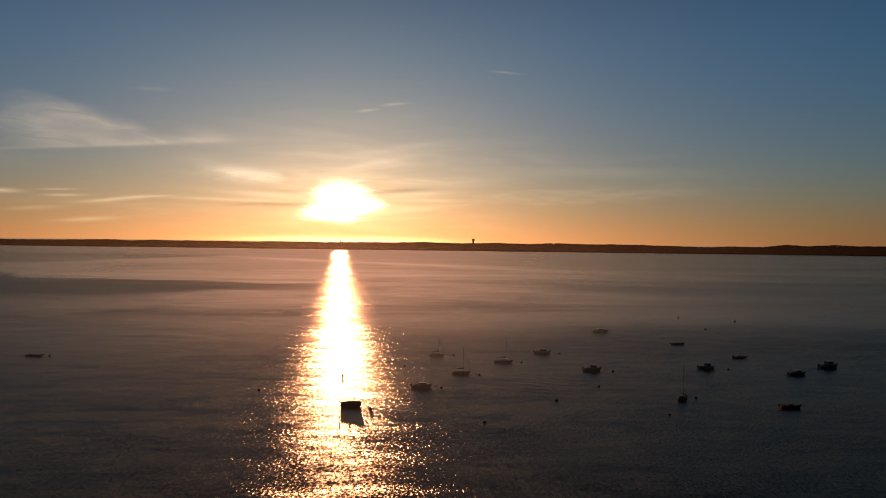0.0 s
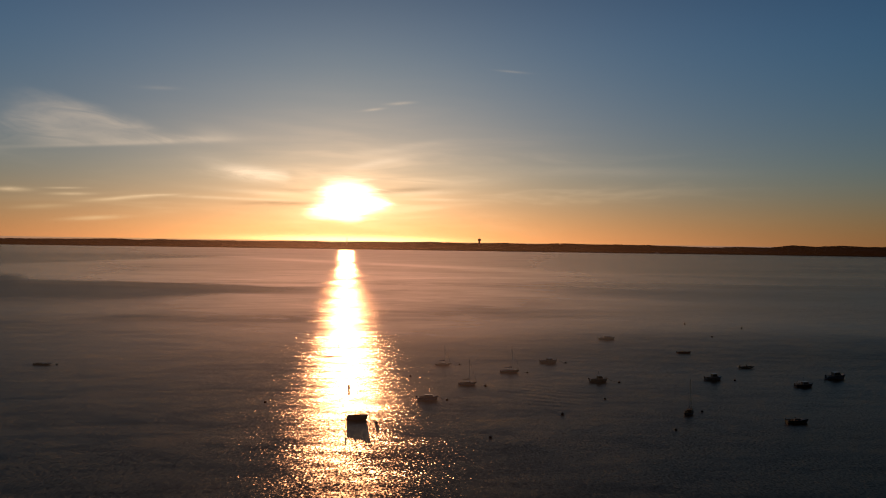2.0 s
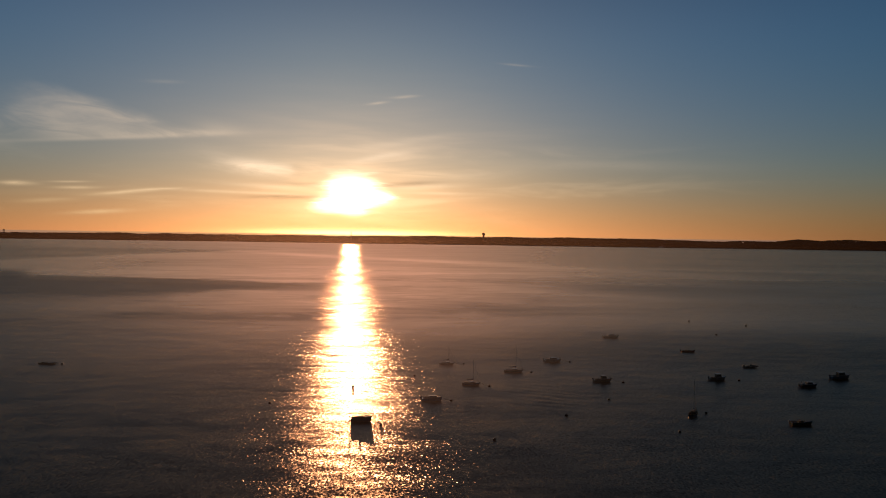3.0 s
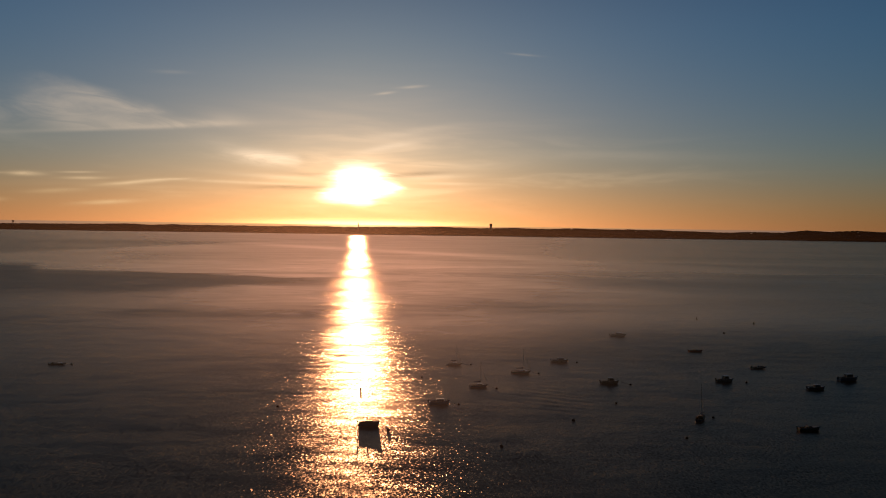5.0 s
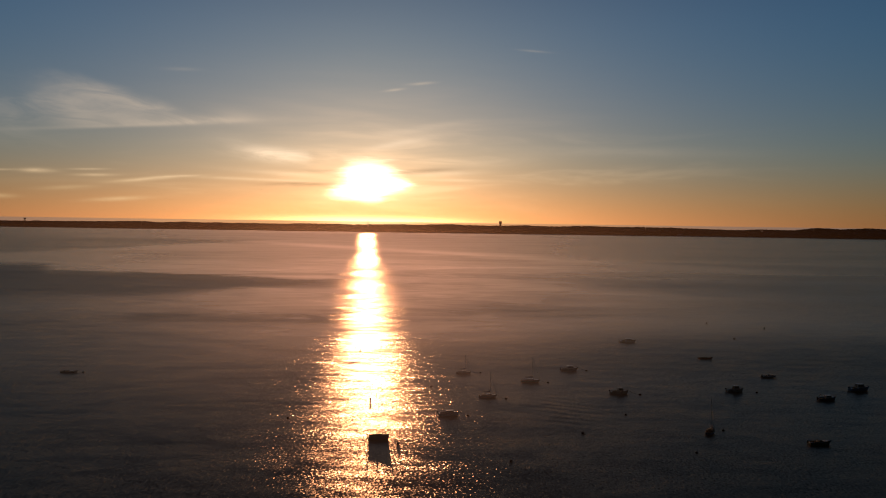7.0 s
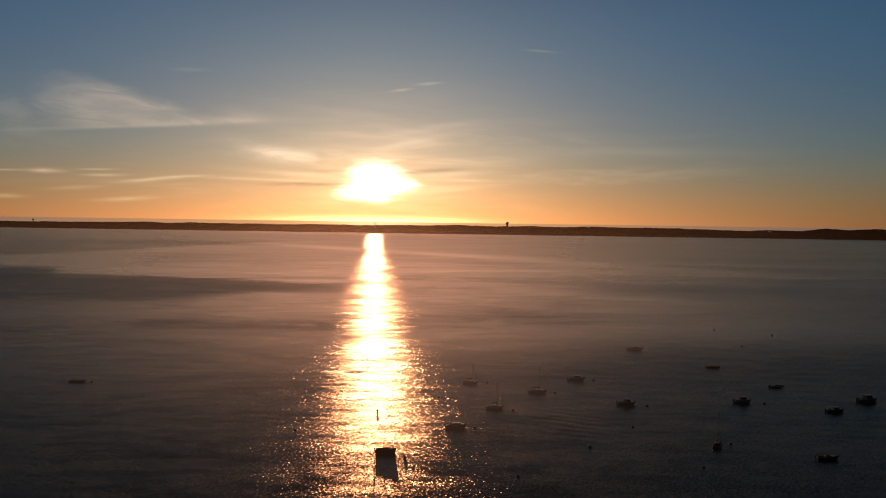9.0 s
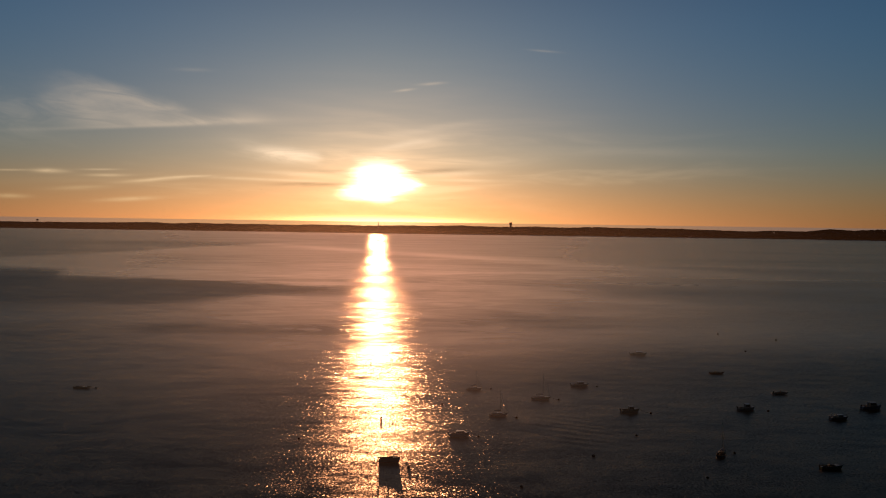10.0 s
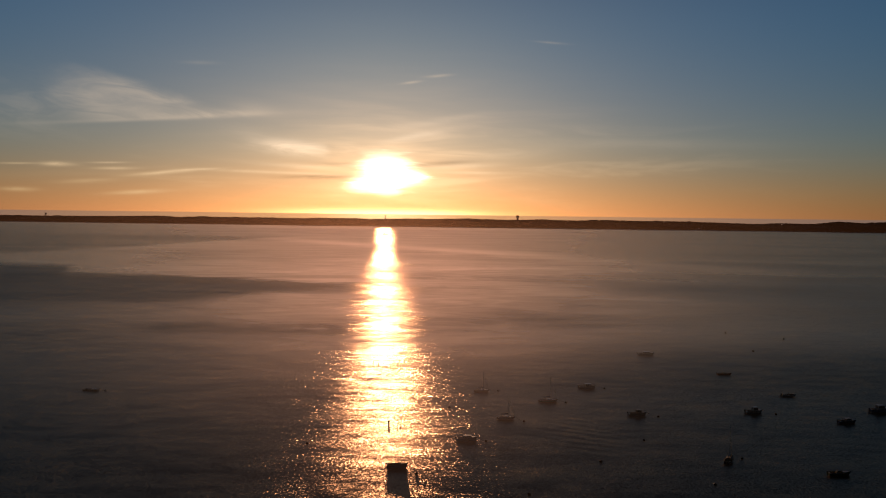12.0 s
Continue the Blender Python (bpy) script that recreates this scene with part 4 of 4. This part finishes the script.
def build_woods():
    rng = random.Random(4)
    ico = bmesh.new()
    bmesh.ops.create_icosphere(ico, subdivisions=1, radius=1)
    ball = [v.co.copy() for v in ico.verts]
    tris = [[v.index for v in f.verts] for f in ico.faces]
    ico.free()
    verts, faces = [], []
    for _ in range(16000):
        x = rng.uniform(-3550, 3550)
        d = rng.choice((rng.uniform(30, 120), rng.uniform(90, 260)))
        thick = noise.noise((x * 0.012, d * 0.02, 8.0))
        if d < 45 and thick < -0.1:
            continue
        z = ground_height(x, d)
        tall = min(9, 5 + d * 0.04) * (0.86 + 0.1 * rng.random() + 0.3 * noise.noise((x * 0.008, 2.0, 1.0)) + 0.2 * noise.noise((x * 0.035, d * 0.02, 6.0)))
        r = rng.uniform(7.0, 14.0)
        y = along(SHORE, x) + d
        k = len(verts)
        for c in ball:
            j = rng.uniform(0.8, 1.15)
            verts.append((x + c.x * r * j, y + c.y * r * j, z + tall - 4 + c.z * 3.6 * j))
        faces += [[k + i for i in f] for f in tris]
        verts += [(x - 0.5, y, z - 0.5), (x + 0.5, y, z - 0.5), (x, y, z + tall - 3)]
        faces.append([len(verts) - 3, len(verts) - 2, len(verts) - 1])
    me = bpy.data.meshes.new("far_woods")
    me.from_pydata(verts, [], faces)
    me.materials.append(PINE)
    tagged(new("far_woods", me), "dark pine woods covering the far spit", "trees", kind="stuff")


build_land()
build_woods()


def lighthouse(x, y, z0, top):
    t = thing("lighthouse", pose(x, y, z0), "tall slender white lighthouse rising above the far woods", "lighthouse")
    h = top - z0
    part("tower", turned([(3.2, -2), (3.0, 0), (2.2, h * 0.5), (1.7, h * 0.82)], 20), WHITEWASH, t)
    part("gallery", turned([(1.7, h * 0.82), (2.6, h * 0.835), (2.6, h * 0.85), (1.6, h * 0.852)], 20), REDPAINT, t)
    for i in range(10):
        a = 2 * math.pi * i / 10
        part("gallery_post", tube([(2.45 * math.cos(a), 2.45 * math.sin(a), h * 0.85), (2.45 * math.cos(a), 2.45 * math.sin(a), h * 0.85 + 1.1)], 0.07, 4), STEEL, t)
    part("lantern", turned([(1.3, h * 0.852), (1.3, h * 0.93)], 12), GLASS, t)
    part("dome", turned([(1.5, h * 0.93), (1.2, h * 0.96), (0.4, h * 0.985), (0.08, h)], 14), REDPAINT, t)


def water_tower(x, y, z0, top):
    t = thing("water_tower", pose(x, y, z0), "flared concrete water tower standing above the far woods", "water tower")
    h = top - z0
    part("shaft", turned([(5.4, -3), (5.1, h * 0.1), (4.8, h * 0.56), (5.0, h * 0.62)], 20), CONCRETE, t)
    part("tank", turned([(5.0, h * 0.62), (6.8, h * 0.69), (7.4, h * 0.75), (7.4, h * 0.95), (6.8, h * 0.97), (0.6, h * 0.985)], 24), CONCRETE, t)
    part("parapet", turned([(7.4, h * 0.95), (7.7, h * 0.955), (7.7, h * 0.985), (7.4, h * 0.985)], 24), CONCRETE, t)
    part("aerial", tube([(0, 0, h * 0.98), (0, 0, h * 1.06)], 0.25, 5), STEEL, t)


def lookout(x, y, z0, top):
    t = thing("lookout_tower", pose(x, y, z0), "small square lookout cabin on posts above the far woods", "tower")
    h = top - z0
    for sx in (-1, 1):
        for sy in (-1, 1):
            part("post", tube([(4 * sx, 4 * sy, -2), (2.6 * sx, 2.6 * sy, h * 0.7)], 0.55, 6), CONCRETE, t)
    part("cabin", box(-4, 4, -4, 4, h * 0.7, h * 0.93, 0.2), CONCRETE, t)
    part("roof", loft([[(-5, -5, h * 0.93), (5, -5, h * 0.93), (5, 5, h * 0.93), (-5, 5, h * 0.93)], [(-0.6, -0.6, h), (0.6, -0.6, h), (0.6, 0.6, h), (-0.6, 0.6, h)]]), CONCRETE, t)


lighthouse(-331, 4345, 24, 58)
water_tower(344, 4340, 26, 62)
lookout(-2107, 4420, 22, 46)


def ferry(x, y, heading, label, k=1.0, paint=GEL, upper=GEL):
    t = thing("passenger_ferry", pose(x, y, 0, 0, 0, heading), label, "ferry")
    L, B = 22 * k, 6 * k
    ln = Lines(L, B, 1.9 * k, 0.5, 0.85, 0.9 * k)
    rings = []
    for i in range(13):
        s = i / 12
        b, h = ln.half(s), ln.sheer(s)
        rings.append([(ln.x(s, 1), b, h), (ln.x(s, 0.3), b * 0.85, 0), (ln.x(s, 0), 0, -0.8 * k), (ln.x(s, 0.3), -b * 0.85, 0), (ln.x(s, 1), -b, h)])
    part("hull", loft(rings), paint, t)
    house = part("saloon", box(-8 * k, 5 * k, -2.2 * k, 2.2 * k, 1.8 * k, 4.3 * k, 0.15 * k), upper, t)
    for i in range(6):
        for sy in (-1, 1):
            part("saloon_window", box((-7.4 + 2 * i) * k, (-5.9 + 2 * i) * k, sy * 2.21 * k - 0.03, sy * 2.21 * k + 0.03, 2.7 * k, 3.7 * k), GLASS, house)
    part("wheelhouse", loft([[(1.5 * k, -1.5 * k, 4.3 * k), (4.6 * k, -1.4 * k, 4.3 * k), (4.6 * k, 1.4 * k, 4.3 * k), (1.5 * k, 1.5 * k, 4.3 * k)],
                             [(1.7 * k, -1.4 * k, 6.4 * k), (4.0 * k, -1.2 * k, 6.4 * k), (4.0 * k, 1.2 * k, 6.4 * k), (1.7 * k, 1.4 * k, 6.4 * k)]]), upper, t)
    part("awning", box(-8 * k, 1 * k, -2.2 * k, 2.2 * k, 6.0 * k, 6.15 * k, 0.04), upper, t)
    for xx in (-7.6, -3.5, 0.6):
        for sy in (-1, 1):
            part("awning_post", tube([(xx * k, sy * 2.0 * k, 4.25 * k), (xx * k, sy * 2.0 * k, 6.05 * k)], 0.06 * k, 5), STEEL, t)
    part("mast", tube([(2.8 * k, 0, 6.3 * k), (2.6 * k, 0, 9.0 * k)], 0.09 * k, 5), ALU, t)


ferry(1204, 4140, 8, "white passenger ferry lying off the far shore", 1.4, WHITE, WHITE)
ferry(-188, 2465, 172, "dark workboat on the glittering water far out", 1.0, NAVY)
ferry(-150, 4170, 175, "small white launch lying close to the far beach", 0.5, WHITE, WHITE)

# ---- the moored boats ----
open_launch(-11.9, 197.0, 4, "dark open motorboat lying in the sun's glitter", 5.0, 2.1, 0.88, NAVY, PLY, BLACK, True, 0.8, 0.3)
cabin_cruiser(4.9, 222.0, 6, "small cabin boat with a dark hull and pale canopy", 5.4, 2.1, 0.75, BLUE, 0.34, 0.74, 0.42, cowl=BLACK, aerial=False)
sailing_boat(11.2, 284.4, 3, "small cream sailing boat with its sail stowed", 4.9, 1.9, 0.6, CREAM, 5.6)
sailing_boat(16.9, 246.2, 4, "small dark-hulled sailing boat with a thin mast", 5.1, 1.95, 0.6, NAVY, 6.4)
sailing_boat(32.0, 270.2, 2, "green-hulled sailing boat with a tall bare mast", 6.0, 2.2, 0.66, GREEN, 7.0)
cabin_cruiser(48.0, 293.0, 5, "white cabin cruiser with a white outboard motor", 6.0, 2.3, 0.75, GEL, 0.36, 0.74, 0.6)
cabin_cruiser(85.0, 365.8, 3, "larger white cabin cruiser with a long canopy", 7.2, 2.5, 0.8, GEL, 0.34, 0.74, 0.5)
cabin_cruiser(56.7, 253.4, 6, "cream cabin boat with a tall wheelhouse", 5.6, 2.2, 0.75, CREAM, 0.42, 0.72, 0.85, deck=CREAM, cowl=BLACK)
flat_barge(-118.2, 278.0, -3, "flat dark oyster barge with low sides, lying alone", 5.2, 1.9, 0.34)
open_launch(104.7, 321.8, 2, "low red open boat with bench seats", 5.5, 2.0, 0.55, RED, TEAK, BLACK, False, 0.8)
cabin_cruiser(93.4, 258.6, 5, "white cabin boat with a boxy wheelhouse", 5.3, 2.1, 0.75, GEL, 0.40, 0.74, 0.9, cowl=BLACK, aerial=False)
inflatable(114.0, 284.1, 12, "grey inflatable boat with a steering console", 5.2, 2.1)
cabin_cruiser(116.6, 247.4, 4, "navy-hulled cabin boat with a raised arch", 5.4, 2.1, 0.7, NAVY, 0.38, 0.72, 0.55, cowl=GEL, arch=True)
cabin_cruiser(133.9, 262.8, 6, "broad blue cabin cruiser with a tall house", 6.4, 2.5, 0.9, BLUE, 0.34, 0.72, 0.95, cowl=BLACK)
sailing_boat(68.7, 206.2, 60, "small navy sailing boat lying end-on with a tall mast", 5.6, 2.1, 0.65, NAVY, 7.4, CANVAS, TEAK)
open_launch(91.1, 196.3, 2, "long dark open launch with a pale outboard", 5.3, 2.0, 0.65, GREEN, CREAM, GEL, True, 1.0)

# ---- mooring buoys and marks ----
for bx, by, r, mat, words, to in [
        (-7.3, 192.6, 0.34, BUOY_R, "weedy orange mooring buoy beside the dark motorboat", (-9.4, 197.2, 1.2)),
        (9.9, 221.5, 0.32, BUOY_R, "weedy orange mooring buoy roped to a cabin boat", (7.6, 222.3, 0.9)),
        (16.7, 285.7, 0.34, BUOY_W, "grimy grey mooring buoy roped to a sailing boat", (13.6, 284.5, 0.7)),
        (21.8, 243.5, 0.36, BUOY_R, "weedy orange mooring buoy roped to a sailing boat", (19.4, 246.4, 0.7)),
        (37.4, 269.4, 0.34, BUOY_W, "grimy grey mooring buoy roped to a sailing boat", (35.0, 270.3, 0.8)),
        (53.8, 292.4, 0.34, BUOY_W, "grimy grey mooring buoy roped to a white cruiser", (51.0, 293.3, 0.9)),
        (62.5, 251.6, 0.36, BUOY_R, "weedy orange mooring buoy roped to a cabin boat", (59.5, 253.7, 0.9)),
        (72.7, 208.6, 0.32, BUOY_W, "grimy grey mooring buoy near the end-on sailing boat", None),
        (0.2, 260.2, 0.38, BUOY_R, "weedy orange mooring buoy floating alone", None),
        (-36.4, 216.6, 0.34, BUOY_R, "weedy orange mooring buoy floating alone", None),
        (17.3, 179.3, 0.34, BUOY_W, "grimy grey mooring buoy floating alone", None),
        (37.0, 204.1, 0.40, BUOY_W, "grimy grey mooring buoy floating alone", None),
        (52.1, 224.7, 0.34, BUOY_W, "grimy grey mooring buoy floating alone", None),
        (59.5, 187.6, 0.32, BUOY_W, "grimy grey mooring buoy floating alone", None),
        (99.5, 257.0, 0.34, BUOY_R, "weedy orange mooring buoy beside a boxy cabin boat", None),
        (136.2, 379.8, 0.45, BUOY_R, "weedy orange mooring buoy floating far out", None),
        (-113.6, 278.2, 0.34, SAIL, "white mooring buoy beside the oyster barge", (-115.7, 278.0, 0.5)),
        (-28.0, 335.9, 0.28, BUOY_R, "weedy orange mooring buoy floating in the glitter", None),
        (-30.4, 340.0, 0.26, BUOY_R, "weedy orange mooring buoy floating in the glitter", None)]:
    mooring_buoy(bx, by, r, mat, words, to)
spar_mark(-17.1, 240.5, 0.75, 0.28, "stout green can buoy in the glitter", GREEN, 2, False)
spar_mark(142.6, 438.0, 1.1, 0.30, "stout red channel mark far out", RED, -2)
spar_mark(164.6, 417.7, 1.2, 0.30, "stout green channel mark far out", GREEN, 3)
